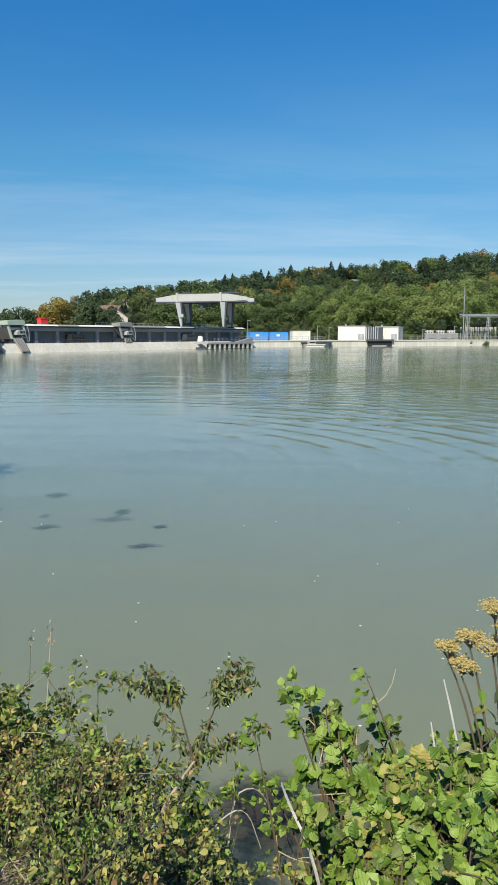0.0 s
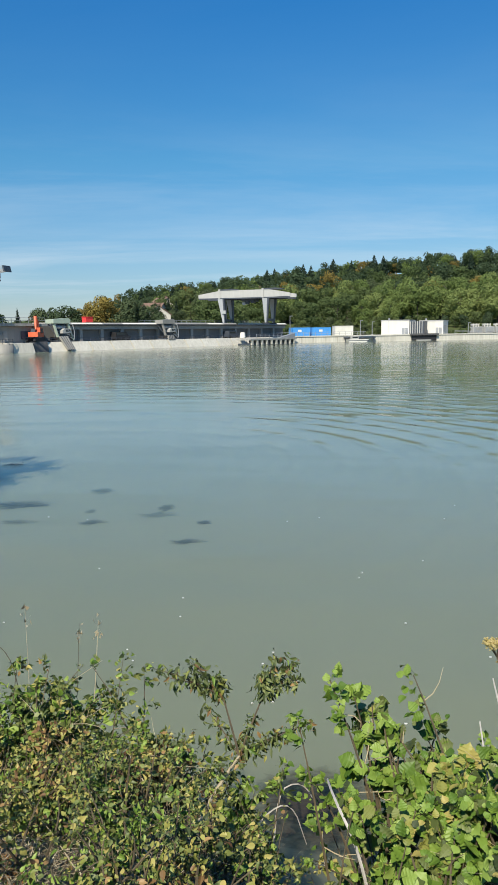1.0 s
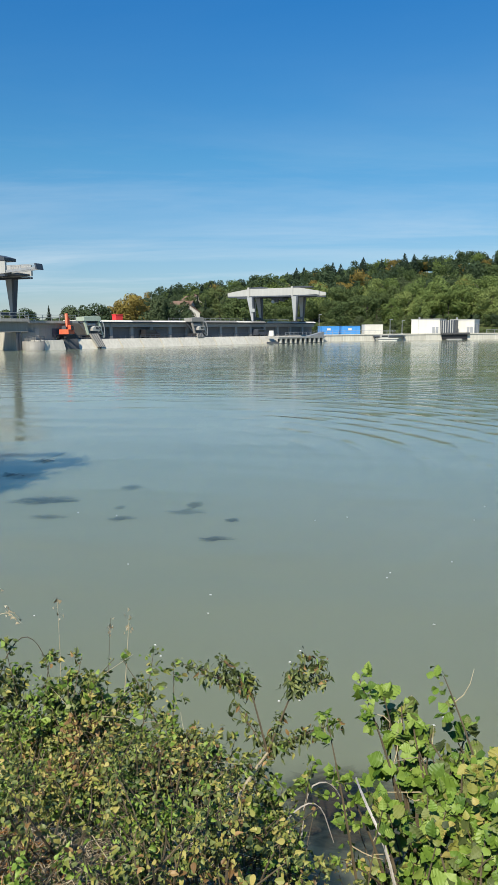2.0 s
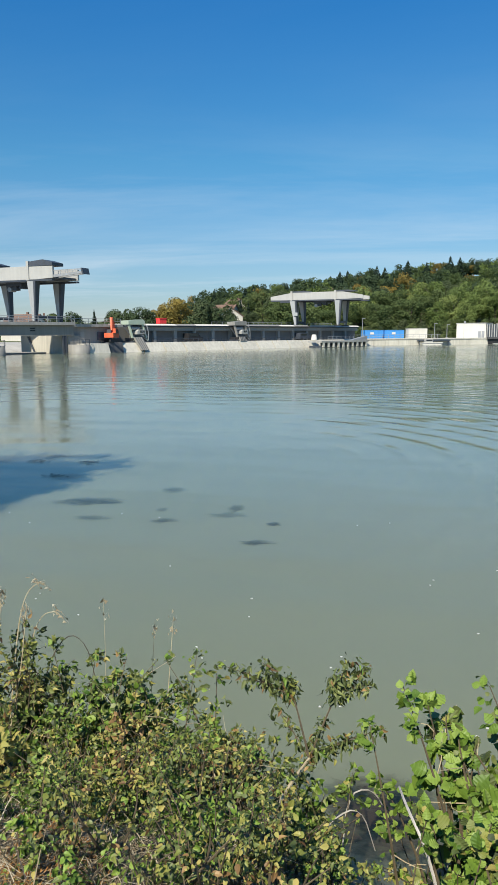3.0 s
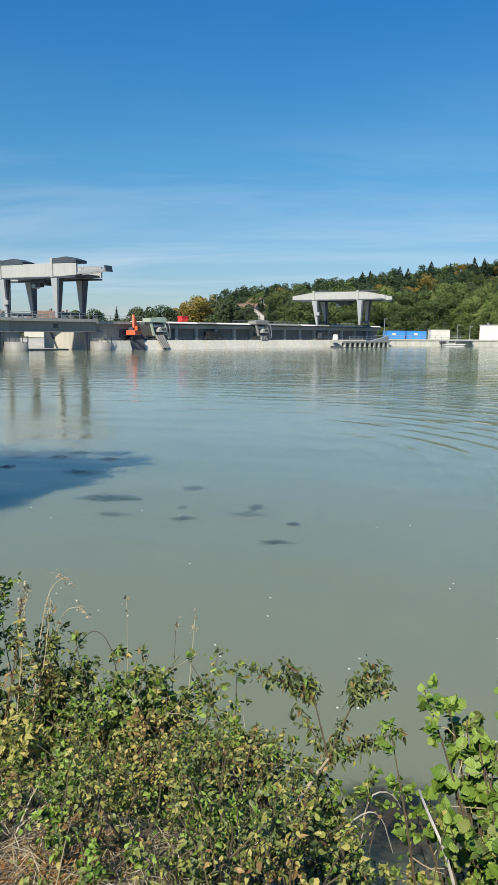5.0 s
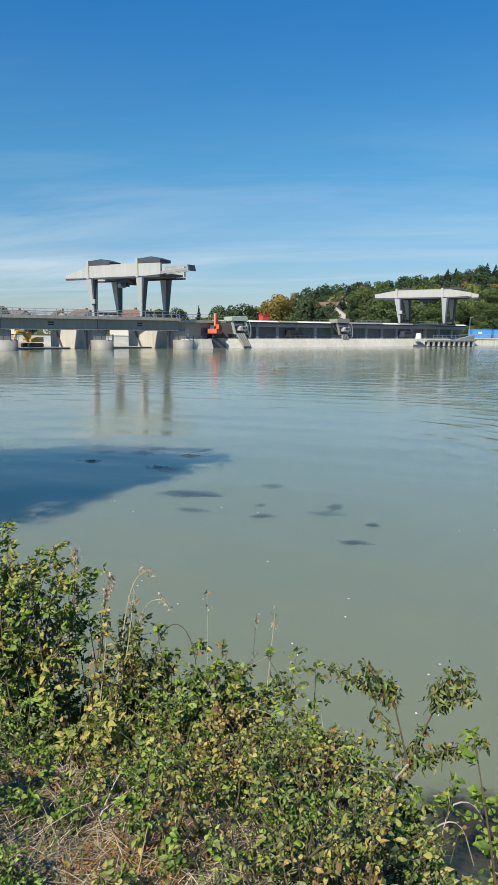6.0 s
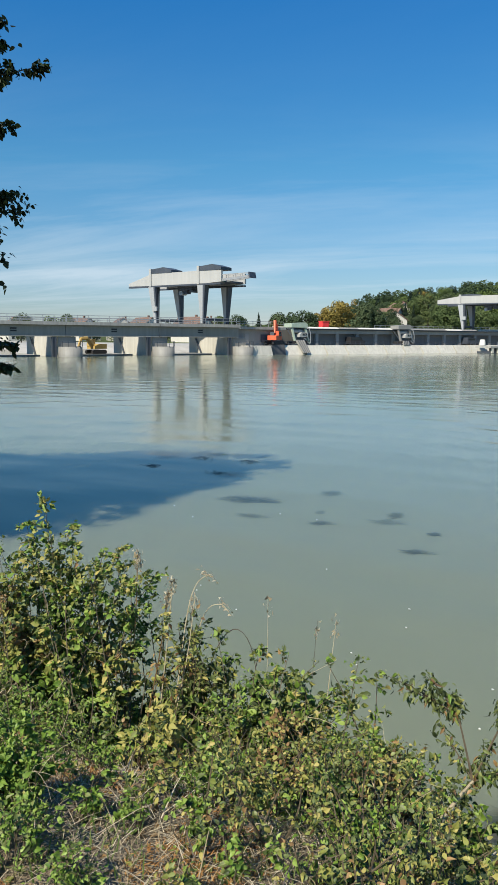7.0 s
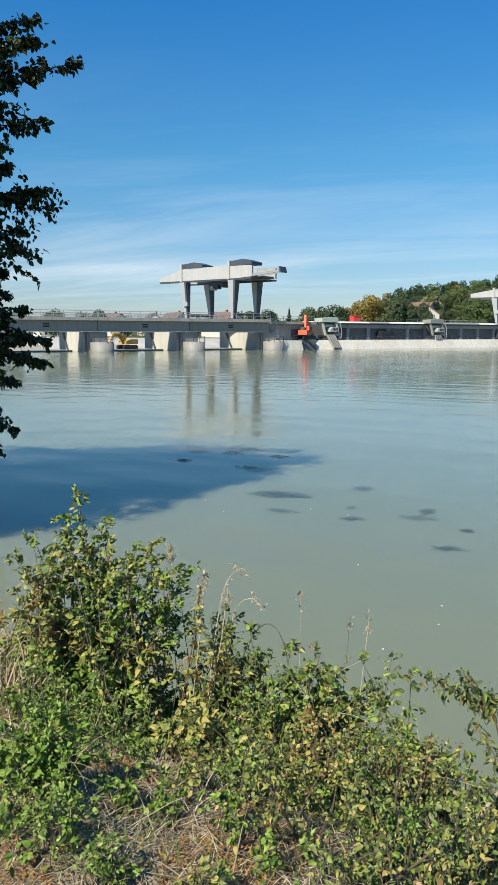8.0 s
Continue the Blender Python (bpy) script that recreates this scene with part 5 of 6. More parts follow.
shrub("herb", (-1.43, 1.45, 0), [(-1.44, 1.46, 1.96), (-1.39, 1.50, 1.92), (-1.48, 1.44, 1.93)], "small dark green herb in dry grass", "herb", "ovate", 0.028, (0.7, 0.3, 0.0, 0.0), 8, 150, 0.05, 30, 0.003, jit=0.3)

# small weeds in the dry grass
for i in range(34):
    x, y = PR.uniform(-2.4, -0.5), PR.uniform(1.1, 2.4)
    z = height(x, y)
    tips = [(x + PR.normal() * 0.05, y + PR.normal() * 0.05, z + PR.uniform(0.03, 0.1)) for _ in range(4)]
    shrub("weed", (x, y, 0), tips, "small low green weed in dry grass", "weed", "ovate", PR.uniform(0.022, 0.035), (0.6, 0.25, 0.15, 0.0), 3, 160, 0.05, 6, 0.003, jit=0.3, twig=0.05)

# undergrowth that closes the bank between the shrubs
for i in range(78):
    x = -2.9 + 4.2 * (i % 39 + PR.uniform(0, 0.8)) / 39
    y = shore(x) - PR.uniform(1.1, 2.0) if i < 39 else PR.uniform(1.5, 2.6)
    if (-0.24 < x < 0.32 and y > 2.2) or y < min(1.6 - 1.35 * (x + 0.75), 2.3):
        continue
    z = height(x, y)
    hh = PR.uniform(0.16, 0.34)
    tips = [(x + PR.normal() * 0.16, y + PR.normal() * 0.12, z + hh * PR.uniform(0.7, 1.1)) for _ in range(5)]
    mix = (0.45, 0.4, 0.15, 0.0) if PR.uniform() < 0.5 else (0.12, 0.36, 0.34, 0.18)
    if x > 0.25:
        mix = (0.72, 0.2, 0.08, 0.0)
    shrub("undergrowth", (x, y, 0), tips, "low tangled undergrowth with green and yellow leaves", "undergrowth", "round" if x > 0.25 else "ovate", PR.uniform(0.034, 0.052) * (0.62 if y < 2.6 and x < 0.25 else 1.0), mix, 8, 95, 0.14, 16, 0.005)


def vee_plant():
    """A thin sapling: one pale stem that forks, each fork hung with small curled leaves."""
    base = np.array([-0.42, 2.72, 0.0])
    base[2] = height(base[0], base[1])
    g = thing("sapling", Matrix.Translation(base), "thin forked sapling with small curled olive leaves", "sapling", "plants of the near bank")
    fork = np.array([-0.27, 3.2, 1.28]) - base
    left, right = np.array([-0.36, 3.36, 1.50]) - base, np.array([-0.16, 3.38, 1.50]) - base
    part("stem", Buf().tube(curve_pts(np.zeros(3), fork, np.array([0.0, 0.03, 0.02])).tolist(), 0.011, 0.007, 6), STRAW, g, "pale stem")
    P, A = [], []
    ends = [(left, (-0.70, 3.33, 1.66)), (left, (-0.52, 3.36, 1.68)), (left, (-0.40, 3.38, 1.60)), (left, (-0.62, 3.35, 1.60)), (right, (-0.09, 3.40, 1.70)), (right, (0.02, 3.40, 1.58)),
            (right, (-0.15, 3.38, 1.62)), (right, (0.0, 3.4, 1.66)), (fork, (-0.46, 3.37, 1.44)), (fork, (-0.01, 3.40, 1.31)), (fork, (-0.2, 3.36, 1.4)), (fork, (0.1, 3.42, 1.34))]
    for q in (left, right):
        part("branch", Buf().tube(curve_pts(fork, q, np.array([0, 0, 0.01])).tolist(), 0.006, 0.004, 5), STEM, g)
    for a, e in ends:
        e = np.array(e) - base
        c = curve_pts(a, e, np.array([0, 0, 0.03]))
        part("twig", Buf().tube(c.tolist(), 0.004, 0.0015, 5), STEM, g)
        n = 95 if e[2] > fork[2] else 48
        t = PR.uniform(0.05, 1, n)
        i = np.minimum((t * 6).astype(int), 5)
        p = c[i] + (c[i + 1] - c[i]) * (t * 6 - i)[:, None] + PR.normal(size=(n, 3)) * 0.02
        P.append(p)
        A.append(PR.normal(size=(n, 3)) * np.array([0.8, 0.8, 0.35]) + np.array([0, 0, -0.75]))
    n = 60
    t = PR.uniform(0.45, 1, n)[:, None]
    P.append(fork * t + PR.normal(size=(n, 3)) * 0.04)
    A.append(PR.normal(size=(n, 3)) + np.array([0, 0, -0.5]))
    P, A = np.concatenate(P), np.concatenate(A)
    n = len(P)
    up = PR.normal(size=(n, 3)) * 0.6 + np.array([-0.3, -0.6, 0.8])
    sz, wd = 0.038 * PR.uniform(0.6, 1.3, n), PR.uniform(0.7, 1.1, n)
    mi = PR.choice([0, 1, 2, 3], n, p=[0.06, 0.82, 0.05, 0.07])
    a, s, u = basis(A, up)
    for i in range(220):
        ob = new("leaf", single_mesh("lance", int(mi[i])))
        ob.parent = g
        ob.matrix_basis = Matrix([[a[i][k] * sz[i], s[i][k] * sz[i] * wd[i], u[i][k] * sz[i], P[i][k]] for k in range(3)] + [[0, 0, 0, 1]])
    b = Buf()
    put_leaves(b, "lance", P[220:], A[220:], up[220:], sz[220:], wd[220:], mi[220:])
    tagged(part("foliage", b, LEAF_MATS, g), kind="stuff")


vee_plant()


def umbel_plant():
    base = np.array([0.95, 2.45, 0.0])
    base[2] = height(base[0], base[1])
    g = thing("umbel_plant", Matrix.Translation(base), "withered hogweed with yellow-brown flower heads", "plant", "plants of the near bank")
    for tip, r in (((0.78, 2.69, 2.09), 0.04), ((0.86, 2.67, 2.14), 0.05), ((0.83, 2.67, 2.03), 0.068), ((0.94, 2.64, 2.12), 0.08), ((0.94, 2.64, 2.27), 0.055), ((0.99, 2.62, 2.20), 0.06)):
        e = np.array(tip) - base
        c = curve_pts(np.array([e[0] * 0.2, e[1] * 0.2, 0]), e - np.array([0, 0, 0.05]), np.array([0.03, 0.03, 0.1]))
        part("stem", Buf().tube(c.tolist(), 0.006, 0.0035, 6), STEM, g)
        b, rays = Buf(), Buf()
        for i in range(34):
            q, a = math.sqrt(PR.uniform(0, 1)) * r, PR.uniform(0, 6.28)
            p = e + np.array([q * math.cos(a), q * math.sin(a), 0.012 * (1 - (q / r) ** 2) + PR.normal() * 0.003])
            rays.tube([(e - np.array([0, 0, 0.05])).tolist(), p.tolist()], 0.0012, 0.0008, 3)
            for j in range(13):
                d = p + PR.normal(size=3) * 0.007
                s = 0.0046 * PR.uniform(0.7, 1.4)
                b.add([d + np.array(k) * s for k in ((1, 0, 0), (0, 1, 0), (-1, 0, 0), (0, -1, 0), (0, 0, 0.9), (0, 0, -0.7))],
                      [(0, 1, 4), (1, 2, 4), (2, 3, 4), (3, 0, 4), (1, 0, 5), (2, 1, 5), (3, 2, 5), (0, 3, 5)])
        head = tagged(part("flower_head", b, UMBEL, g, "yellow-brown seed head"), kind="stuff")
        part("stalk_spray", rays, STEM, head)
    for i in range(16):
        t = PR.uniform(0.25, 0.8)
        e = np.array([PR.uniform(-0.12, 0.05), PR.uniform(0.1, 0.25), PR.uniform(0.1, 0.6)])
        ob = new("leaf", single_mesh("ovate", int(PR.choice([1, 1, 2, 0]))))
        ob.parent = g
        ob.matrix_basis = Matrix.Translation(e) @ Euler((PR.uniform(-0.6, 0.6), PR.uniform(0, 0.9), PR.uniform(0, 6.28))).to_matrix().to_4x4() @ Matrix.Scale(0.07, 4)


umbel_plant()


def dry_stalk(points, r, label, mat, head=0):
    p0 = Vector(points[0])
    p0.z = height(p0.x, p0.y) - 0.02
    g = thing("dry_stalk", Matrix.Translation(p0), label, "stalk", "dry stalks")
    pts = [(0, 0, 0)] + [Vector(p) - p0 for p in points[1:]]
    # round the bends
    pts = [Vector(p) for p in pts]
    for _ in range(2):
        pts = pts[:1] + [q for a, b in zip(pts, pts[1:]) for q in (a.lerp(b, 0.25), a.lerp(b, 0.75))] + pts[-1:]
    part("stem", Buf().tube(pts, r, r * 0.4, 5), mat, g)
    if head:
        e, d = Vector(pts[-1]), (Vector(pts[-1]) - Vector(pts[-2])).normalized()
        b = Buf()
        for i in range(head):
            q = e - d * 0.1 * PR.uniform(0, 1) + Vector(PR.normal(size=3) * 0.012)
            b.add([q, q + d * 0.016 + Vector(PR.normal(size=3) * 0.005), q + Vector(PR.normal(size=3) * 0.008)], [(0, 1, 2)])
        tagged(part("seed_head", b, LITTER, g), kind="stuff")


for pts, r, lab, mat, head in (
        ([(-1.86, 3.2, 0), (-1.86, 3.4, 1.7), (-1.83, 3.46, 1.93), (-1.76, 3.49, 2.0), (-1.72, 3.5, 1.97)], 0.004, "bent pale grass stalk with seed head", STRAW, 30),
        ([(-1.8, 3.2, 0), (-1.82, 3.45, 1.6), (-1.77, 3.5, 1.8), (-1.68, 3.52, 1.83), (-1.64, 3.52, 1.78)], 0.004, "bent pale grass stalk with seed head", STRAW, 30),
        ([(-1.7, 3.2, 0), (-1.72, 3.4, 1.5), (-1.62, 3.5, 1.72), (-1.5, 3.5, 1.66), (-1.45, 3.5, 1.4)], 0.004, "arched dark bramble stalk", STEM, 0),
        ([(-1.36, 3.2, 0), (-1.36, 3.4, 1.4), (-1.38, 3.45, 1.92)], 0.002, "thin upright dry grass stalk", STRAW, 16),
        ([(-1.03, 3.2, 0), (-1.03, 3.4, 1.4), (-1.0, 3.45, 1.86)], 0.003, "thin upright dry grass stalk", STRAW, 20),
        ([(-1.1, 3.2, 0), (-1.12, 3.4, 1.4), (-1.1, 3.45, 1.84)], 0.002, "thin upright dry grass stalk", STEM, 16),
        ([(-2.1, 3.1, 0), (-2.12, 3.3, 1.6), (-2.12, 3.35, 2.12)], 0.005, "dry orange-brown dock stalk", LEAF_BROWN, 120),
        ([(-2.0, 3.1, 0), (-1.97, 3.3, 1.5), (-1.93, 3.35, 1.92)], 0.005, "dry orange-brown dock stalk", LEAF_BROWN, 90),
        ([(-1.9, 3.1, 0), (-1.93, 3.3, 1.5), (-1.9, 3.35, 2.0)], 0.004, "dry pale stalk with seed head", STRAW, 60),
        ([(-1.85, 3.1, 0), (-1.8, 3.3, 1.5), (-1.78, 3.38, 1.9)], 0.004, "dry pale stalk with seed head", STRAW, 50),
        ([(0.86, 2.5, 0), (0.8, 2.65, 1.8), (0.77, 2.7, 1.95)], 0.006, "bleached broken reed stalk", DEAD, 0),
        ([(0.76, 2.5, 0), (0.74, 2.62, 1.6), (0.72, 2.68, 1.78)], 0.006, "bleached broken reed stalk", DEAD, 0),
        ([(0.3, 2.3, 0), (0.22, 2.3, 1.5), (0.14, 2.4, 1.62), (0.12, 2.65, 1.55), (0.14, 2.7, 1.48)], 0.007, "bleached bent dead branch", DEAD, 0),
        ([(-0.5, 2.7, 0), (-0.6, 2.8, 1.3), (-0.72, 2.85, 1.5)], 0.006, "thin dry leaning straw twig", STRAW, 0),
        ([(-0.1, 2.9, 0), (-0.1, 3.1, 1.16), (0.03, 3.15, 1.2), (0.12, 3.2, 1.0), (0.14, 3.2, 0.7)], 0.005, "arched grey dead bramble", DEAD, 0),
        ([(-0.25, 2.8, 0), (-0.15, 3.0, 1.12), (-0.02, 3.05, 1.16), (0.05, 3.1, 0.9)], 0.005, "arched grey dead bramble", DEAD, 0),
        ([(-2.9, 2.9, 0), (-2.6, 2.85, 1.5), (-2.2, 2.9, 1.25)], 0.005, "fallen dry straw-coloured stalk", STRAW, 0),
        ([(-2.0, 2.6, 0), (-1.8, 2.7, 1.5), (-1.5, 2.8, 1.1)], 0.005, "leaning dry straw-coloured stalk", STRAW, 0),
        ([(-1.2, 2.2, 0), (-1.0, 2.4, 1.55), (-0.85, 2.6, 1.35)], 0.005, "leaning dry straw-coloured stalk", STRAW, 0),
        ([(-2.95, 3.0, 0), (-3.05, 3.05, 1.5), (-3.2, 3.1, 1.75)], 0.004, "pale dry grass stalk", STRAW, 20)):
    dry_stalk(pts, r, lab, mat, head)

log = thing("driftwood", pose(0.17, 2.32, height(0.17, 2.32) + 0.02, 30, -8, 12), "bleached split stick lying on the bank", "stick")
part("wood", Buf().tube([(0.06, -0.2, 0.0), (0.02, -0.06, 0.02), (-0.03, 0.08, 0.07), (-0.06, 0.16, 0.14)], 0.016, 0.008, 7), DEAD, log)


# ---- grass and litter of the bank top ----
def blades(name, count, region, length, width, mat, lie, label, seed, where=None):
    r = np.random.default_rng(seed)
    b = Buf()
    made = 0
    while made < count:
        x, y = r.uniform(region[0], region[1]), r.uniform(region[2], region[3])
        if y > shore(x) - 0.5 or (where and not where(x, y)):
            made += 0.2
            continue
        made += 1
        z = height(x, y)
        a, L = r.uniform(0, 6.28), length * r.uniform(0.4, 1.3)
        rise = r.uniform(*lie)
        d = np.array([math.cos(a) * math.cos(rise), math.sin(a) * math.cos(rise), math.sin(rise)])
        s = np.array([-math.sin(a), math.cos(a), 0]) * width * r.uniform(0.6, 1.3)
        p = np.array([x, y, z + r.uniform(-0.005, 0.02)])
        m, e = p + d * L * 0.55 + np.array([0, 0, 0.02 * L]), p + d * L - np.array([0, 0, 0.25 * L * math.sin(rise) + 0.0])
        e[2] = max(e[2], z + 0.004)
        b.add([p - s, p + s, m + s * 0.7, m - s * 0.7, e], [(0, 1, 2, 3), (3, 2, 4)])
    return tagged(new(name, b.mesh(name, mat)), label, name.replace("_", " "), kind="stuff")


blades("dry_grass", 30000, (-3.6, 1.2, 0.9, 3.4), 0.075, 0.0014, LITTER, (0.02, 0.5), "matted dry grass and straw on the bank top", 31)
blades("straw", 900, (-3.6, 1.2, 0.9, 3.4), 0.26, 0.002, LITTER, (0.02, 0.3), "loose long straws lying on the bank top", 36)
blades("rusty_litter", 16000, (-2.6, -0.5, 0.9, 2.6), 0.022, 0.0022, ORANGE_LITTER, (0.0, 0.7), "rusty moss and needle litter in patches", 34, lambda x, y: noise.noise((x * 2.6 + 7, y * 2.6, 2)) > 0.12)
blades("dead_twigs", 900, (-3.0, 1.0, 1.0, 3.2), 0.16, 0.0025, BARK, (0.0, 0.35), "dark dead twigs lying in the litter", 35)
blades("green_grass", 4200, (-3.6, 1.2, 0.9, 3.0), 0.09, 0.0024, GRASS, (0.5, 1.35), "sparse green grass blades in dry litter", 32, lambda x, y: noise.noise((x * 2.2, y * 2.2, 5)) > 0.0)
blades("reed_straw", 2200, (-4.4, -2.6, 2.6, 5.0), 0.5, 0.004, LITTER, (0.4, 1.3), "tall straw-coloured grass at the bank's edge", 33)

blades("straw_tuft", 220, (-2.95, -2.55, 2.5, 2.95), 0.32, 0.0035, LITTER, (0.5, 1.35), "pale bleached grass tuft at the foot of the shrub", 37)

b = Buf()
r = np.random.default_rng(40)
n = 5200
xy = np.stack([r.uniform(-3.2, 1.2, n), r.uniform(0.9, 3.3, n)], 1)
pts = np.array([(x, y, height(x, y) + 0.008) for x, y in xy])
put_leaves(b, "ovate", pts, np.stack([*(r.normal(size=(2, n))), r.normal(size=n) * 0.25], 1), r.normal(size=(n, 3)) * 0.3 + np.array([0, 0, 1]), 0.024 * r.uniform(0.4, 1.4, n), r.uniform(0.8, 1.2, n), r.choice([0, 1, 2, 3], n, p=[0.14, 0.2, 0.16, 0.5]))
tagged(new("leaf_litter", b.mesh("leaf_litter", LEAF_MATS)), "fallen brown and yellow leaves on the earth", "leaf litter", kind="stuff")


# ---- the tree at the water's edge ----
def big_tree(x, y):
    """A broad tree on the bank: limbs with drooping twigs, leaves set along every twig."""
    r = np.random.default_rng(8)
    base = np.array([x, y, height(x, y) - 0.1])
    g = thing("tree", Matrix.Translation(base), "tall leafy tree leaning over the water", "tree")
    spine = curve_pts(np.zeros(3), np.array([0.7, 0.9, 10.2]), np.array([-0.4, 0.2, 0]), 9)
    part("trunk", Buf().tube(spine.tolist(), 0.3, 0.05, 10), BARK, g, "", True)
    tips = [(-7.86, 10.40, 7.72), (-8.23, 10.12, 8.30), (-8.55, 9.85, 7.30), (-8.19, 10.15, 6.71), (-8.75, 9.70, 6.30), (-8.60, 9.80, 6.0), (-8.22, 10.13, 5.65), (-8.62, 9.78, 5.5), (-8.50, 9.89, 5.02), (-8.60, 9.80, 4.7),
            (-8.72, 9.70, 4.3), (-8.68, 9.74, 3.96), (-8.47, 9.92, 3.70), (-8.20, 10.14, 3.19), (-8.5, 9.9, 3.2), (-8.28, 10.07, 2.82), (-8.7, 9.72, 2.5), (-8.70, 9.72, 1.66), (-8.91, 9.53, 0.97), (-8.85, 9.6, 1.3), (-8.9, 9.55, 2.0), (-8.95, 9.5, 7.9), (-9.0, 9.5, 6.9), (-9.0, 9.5, 5.2), (-9.0, 9.5, 3.4)]
    tips = tips[:1] + [(p[0] - 0.17, p[1] - 0.15, p[2]) for p in tips[1:]]
    tips += [(p[0] - 0.5, p[1] - 0.45, p[2] + 0.25) for p in tips] + [(p[0] - 0.8, p[1] - 0.75, p[2] - 0.15) for p in tips]
    ends = [np.array(t) - base for t in tips]
    # further limbs, mostly out of view, added to fill the shadow on the water
    for i in range(300):
        a, z = r.uniform(0, 6.28), r.uniform(0.7, 10.4)
        rad = 5.4 * math.sqrt(max(0.05, 1 - ((z - 4.6) / 6.4) ** 2)) * math.sqrt(r.uniform(0.1, 1.0))
        ends.append(np.array([rad * math.cos(a), rad * math.sin(a), z]))
    P, A = [], []
    slope = math.cos(SUN_EL) / math.sin(SUN_EL)
    for i, e in enumerate(ends):
        lead = i < len(tips)
        k = min(8, max(1, int(8 * np.clip((e[2] - 1.2) / 10, 0.08, 0.95))))
        c = curve_pts(spine[k], e, np.array([0, 0, 0.5]), 8)
        part("limb", Buf().tube(c[: 8 if lead else 6].tolist(), 0.05, 0.006, 5), BARK, g)
        run = (c[-1] - c[-2]) / np.linalg.norm(c[-1] - c[-2])
        for j in range(42 if lead else 26):
            t = r.uniform(0.35, 1.0) ** 0.6
            at = min(int(t * 7), 6)
            q = c[at] + (c[at + 1] - c[at]) * (t * 7 - at)
            d = r.normal(size=3) * np.array([0.7, 0.7, 0.4]) + run * 0.7 + np.array([0, 0, -0.25])
            L = (0.15 + 0.75 * (1 - t) if lead else 0.75) * r.uniform(0.6, 1.2)
            tw = curve_pts(q, q + d / np.linalg.norm(d) * L, np.array([0, 0, 0.12 * L]), 5)
            n = int(10 + 30 * L)
            f = r.uniform(0.05, 1.0, n) * 3.999
            m = f.astype(int)
            p = tw[m] + (tw[m + 1] - tw[m]) * (f - m)[:, None] + r.normal(size=(n, 3)) * 0.03
            P.append(p)
            A.append(r.normal(size=(n, 3)) * 0.7 + (d / np.linalg.norm(d))[None] * 0.5 + np.array([0, 0, -0.55]))
    P, A = np.concatenate(P), np.concatenate(A)
    W = P + base
    # keeps leaves whose sun shadow falls inside a set outline on the water
    edge = np.interp(W[:, 1] + slope * math.cos(SUN_AZ - math.pi) * W[:, 2], [8.5, 9.6, 10.7, 12.2, 13.8, 15.1, 16.5, 18.2], [-9.2, -8.0, -7.5, -7.4, -7.3, -6.6, -6.2, -6.0])
    top = np.interp(W[:, 0], [-15, -13, -10, -6], [16.0, 18.0, 18.9, 18.3])
    ok = (W[:, 2] > 0.25) & (W[:, 0] + slope * math.sin(SUN_AZ - math.pi) * W[:, 2] < edge + 0.35 + 0.12 * r.normal(size=len(W))) & (W[:, 1] + slope * math.cos(SUN_AZ - math.pi) * W[:, 2] < top + 0.3 + 0.15 * r.normal(size=len(W)))
    side = np.degrees(np.arctan2(W[:, 0], W[:, 1]))
    near_tip = np.min(np.stack([np.linalg.norm(W - np.array(t), axis=1) for t in tips]), axis=0) < 0.7
    ok &= (side < -43.2) | near_tip
    P, A = P[ok], A[ok]
    n = len(P)
    b = Buf()
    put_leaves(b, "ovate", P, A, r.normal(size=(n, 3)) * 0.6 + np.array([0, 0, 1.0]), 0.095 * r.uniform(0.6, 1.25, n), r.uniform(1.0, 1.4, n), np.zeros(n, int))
    tagged(part("crown", b, LEAF_TREE, g, "green leaves darkened for a backlit look"), kind="stuff")


big_tree(-12.6, 7.4)

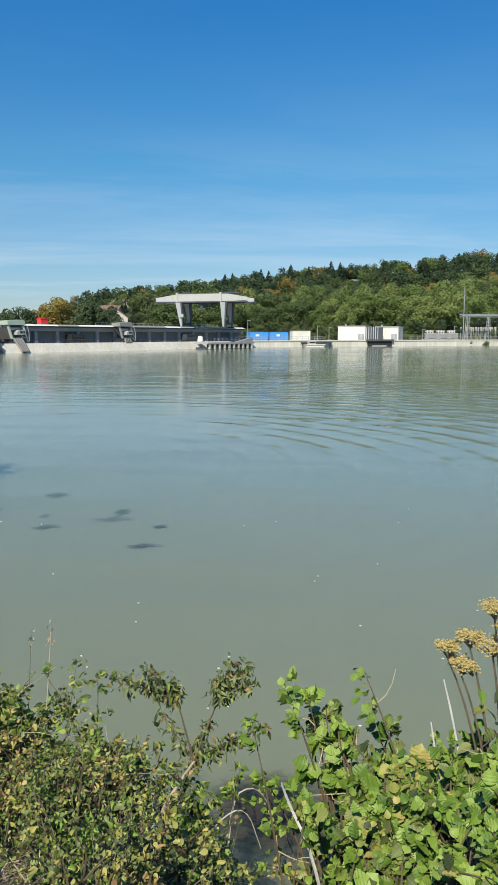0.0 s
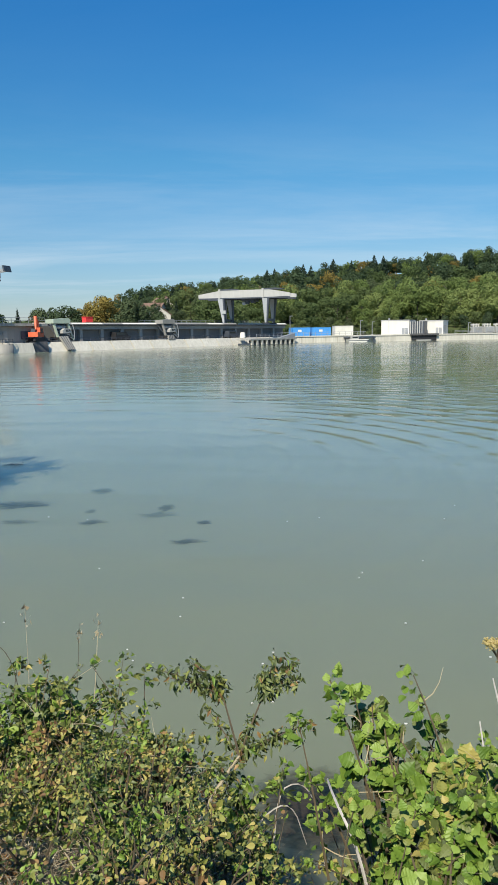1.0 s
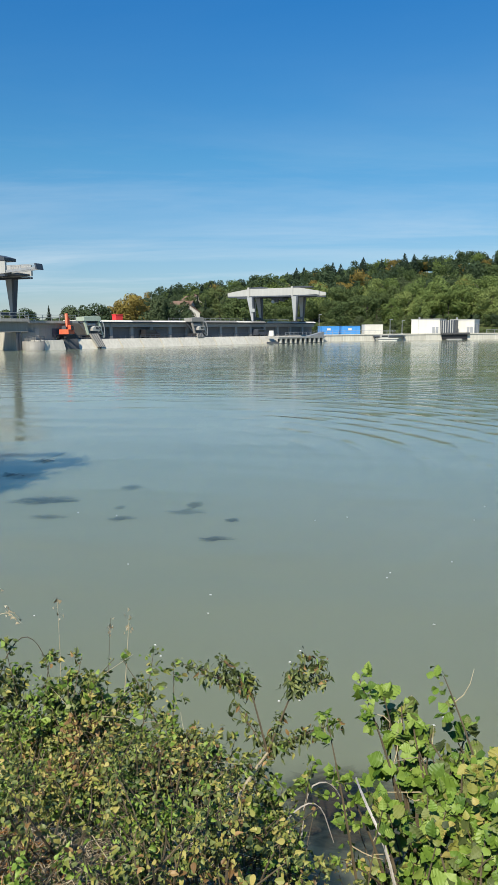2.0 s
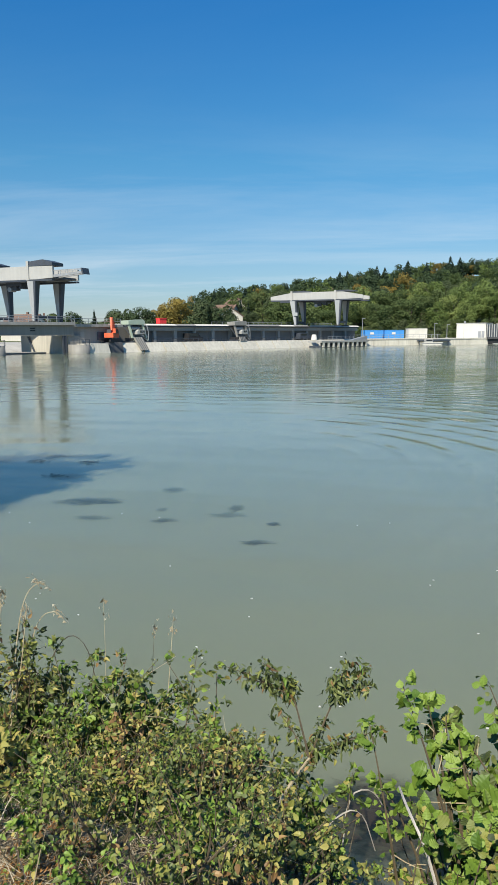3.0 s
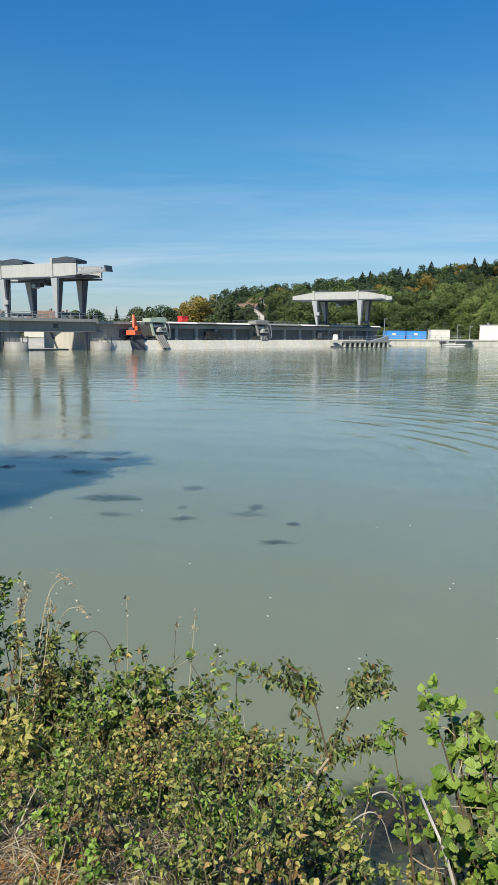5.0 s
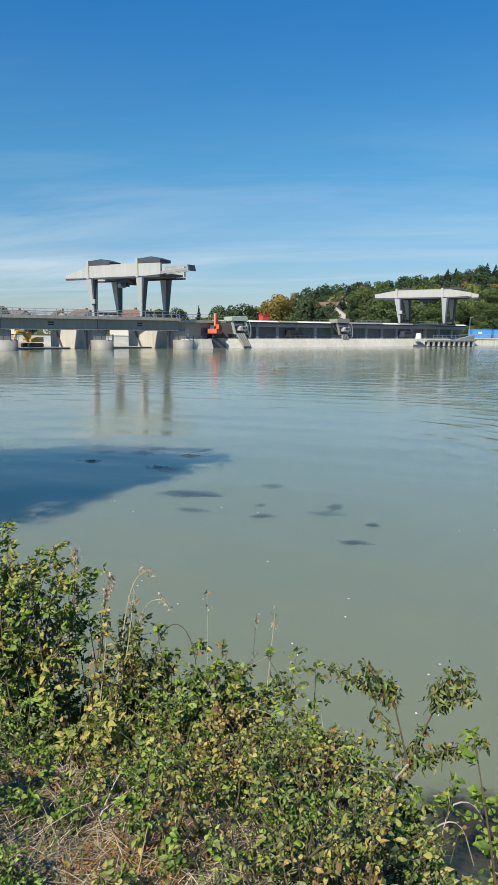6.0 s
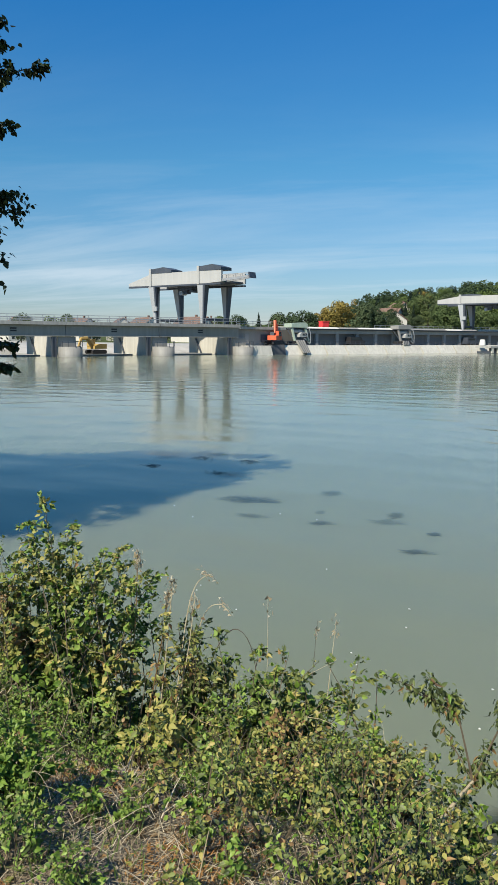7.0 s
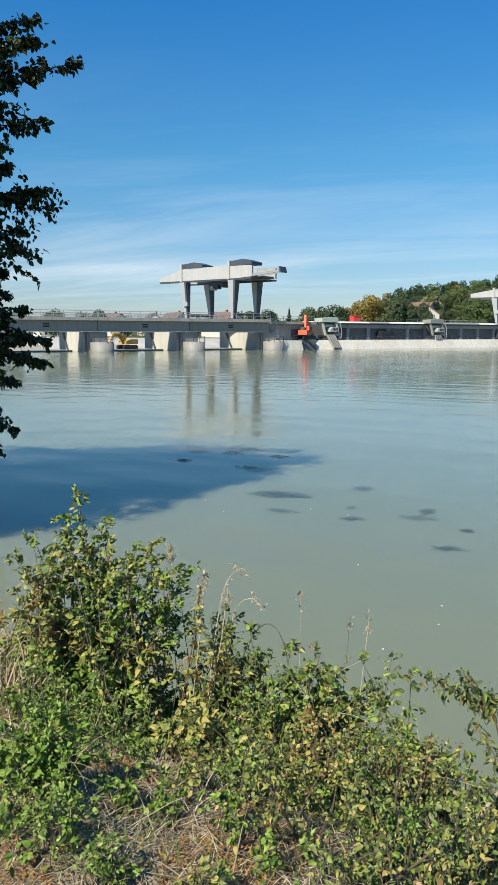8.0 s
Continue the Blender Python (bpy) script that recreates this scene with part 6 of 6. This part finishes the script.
# ---- weed and foam on the water ----
WEEDS = [(-6.89, 15.98, 0.27, 0.43), (-9.63, 17.74, 0.24, 0.39), (-8.49, 18.7, 0.24, 0.35), (-7.16, 18.87, 0.16, 0.29), (-5.5, 13.58, 0.75, 0.25), (-4.04, 14.85, 0.23, 0.28), (-3.56, 12.28, 0.23, 0.16),
         (-2.54, 12.79, 0.31, 0.22), (-2.41, 13.35, 0.13, 0.3), (-1.54, 12.29, 0.11, 0.15), (-1.69, 11.12, 0.23, 0.15), (-4.93, 12.3, 0.31, 0.17), (-3.81, 13.05, 0.13, 0.13)]
r = np.random.default_rng(50)
for i, (x, y, wx, wy) in enumerate(WEEDS):
    # a thin uneven bed, bent like the current
    b = Buf()
    nr, na = 6, 28
    lobes = [1 + 0.28 * math.sin(2 * 6.2832 * j / na + x * 7) + 0.16 * math.sin(5 * 6.2832 * j / na + y * 5) for j in range(na)]
    ring = [(0.0, 0.0, 0.006)]
    for q in range(1, nr + 1):
        for j in range(na):
            a, k = 6.2832 * j / na, q / nr
            px_, py_ = 1.45 * wx * k * lobes[j] * math.cos(a), 1.45 * wy * k * lobes[j] * math.sin(a)
            ring.append((px_, py_ + 0.5 * wy * math.sin(2.2 * px_ / wx), 0.006 - 0.002 * k))
    faces = [(0, 1 + j, 1 + (j + 1) % na) for j in range(na)]
    faces += [(1 + q * na + j, 1 + (q + 1) * na + j, 1 + (q + 1) * na + (j + 1) % na, 1 + q * na + (j + 1) % na) for q in range(nr - 1) for j in range(na)]
    b.add(ring, faces)
    ob = new("water_weed", b.mesh("water_weed", WEED_BED))
    ob.location = (x, y, 0)
    tagged(ob, "dark clump of water weed just under the surface", "water weed", "water weed clumps", "stuff")
# dark sheet added on the cove: shade and shrub reflections painted in brown
silt = Buf()
silt.add([(0, 0, 0.006)] + [(0.62 * (1 + 0.2 * math.sin(3 * a)) * math.cos(a), 0.75 * (1 + 0.15 * math.sin(2 * a + 1)) * math.sin(a), 0.004) for a in [0.2618 * j for j in range(24)]], [(0, 1 + j, 1 + (j + 1) % 24) for j in range(24)])
ob = new("silt_bank", silt.mesh("silt_bank", COVE_SHADE))
ob.location = (0.16, 4.62, 0)
tagged(ob, "dark brown sheet for shade, reflected shrubs and sunken tint in the cove", "silt", kind="stuff")
# weed tips and driftwood scraps that break the surface in the shade of the tree
for x, y, wx, wy in ((-8.6, 17.9, 0.3, 0.22), (-7.2, 17.9, 0.2, 0.12), (-7.3, 16.0, 0.26, 0.14), (-9.3, 16.3, 0.16, 0.1)):
    b = Buf()
    n = 90
    q = r.normal(size=(n, 2)) * np.array([wx, wy]) * 0.7
    P = np.column_stack([q, r.uniform(0.0, 0.03, n)])
    A = np.column_stack([r.normal(size=n), r.normal(size=n) * 0.5, r.uniform(-0.1, 0.5, n)])
    put_leaves(b, "lance", P, A, np.tile([0.0, -0.3, 1.0], (n, 1)), 0.06 * r.uniform(0.4, 1.5, n), np.full(n, 0.5), np.zeros(n, int))
    ob = new("weed_tips", b.mesh("weed_tips", WEED))
    ob.location = (x, y, 0)
    tagged(ob, "dark weed tips breaking the water surface", "water weed", "weed tips", "stuff")
for i in range(30):
    y = r.uniform(5.2, 14)
    x = r.uniform(-0.55, 0.36) * y - 0.2
    ring = [(0.013 * r.uniform(0.4, 1.3) * math.cos(a), 0.011 * r.uniform(0.5, 1.2) * math.sin(a)) for a in [0.785 * k for k in range(8)]]
    ob = new("foam_fleck", Buf().prism(ring, 2, 0.002, 0.008).mesh("foam_fleck", FOAM))
    ob.location = (x, y, 0)
    tagged(ob, "small pale fleck of floating foam", "foam fleck", "foam flecks")
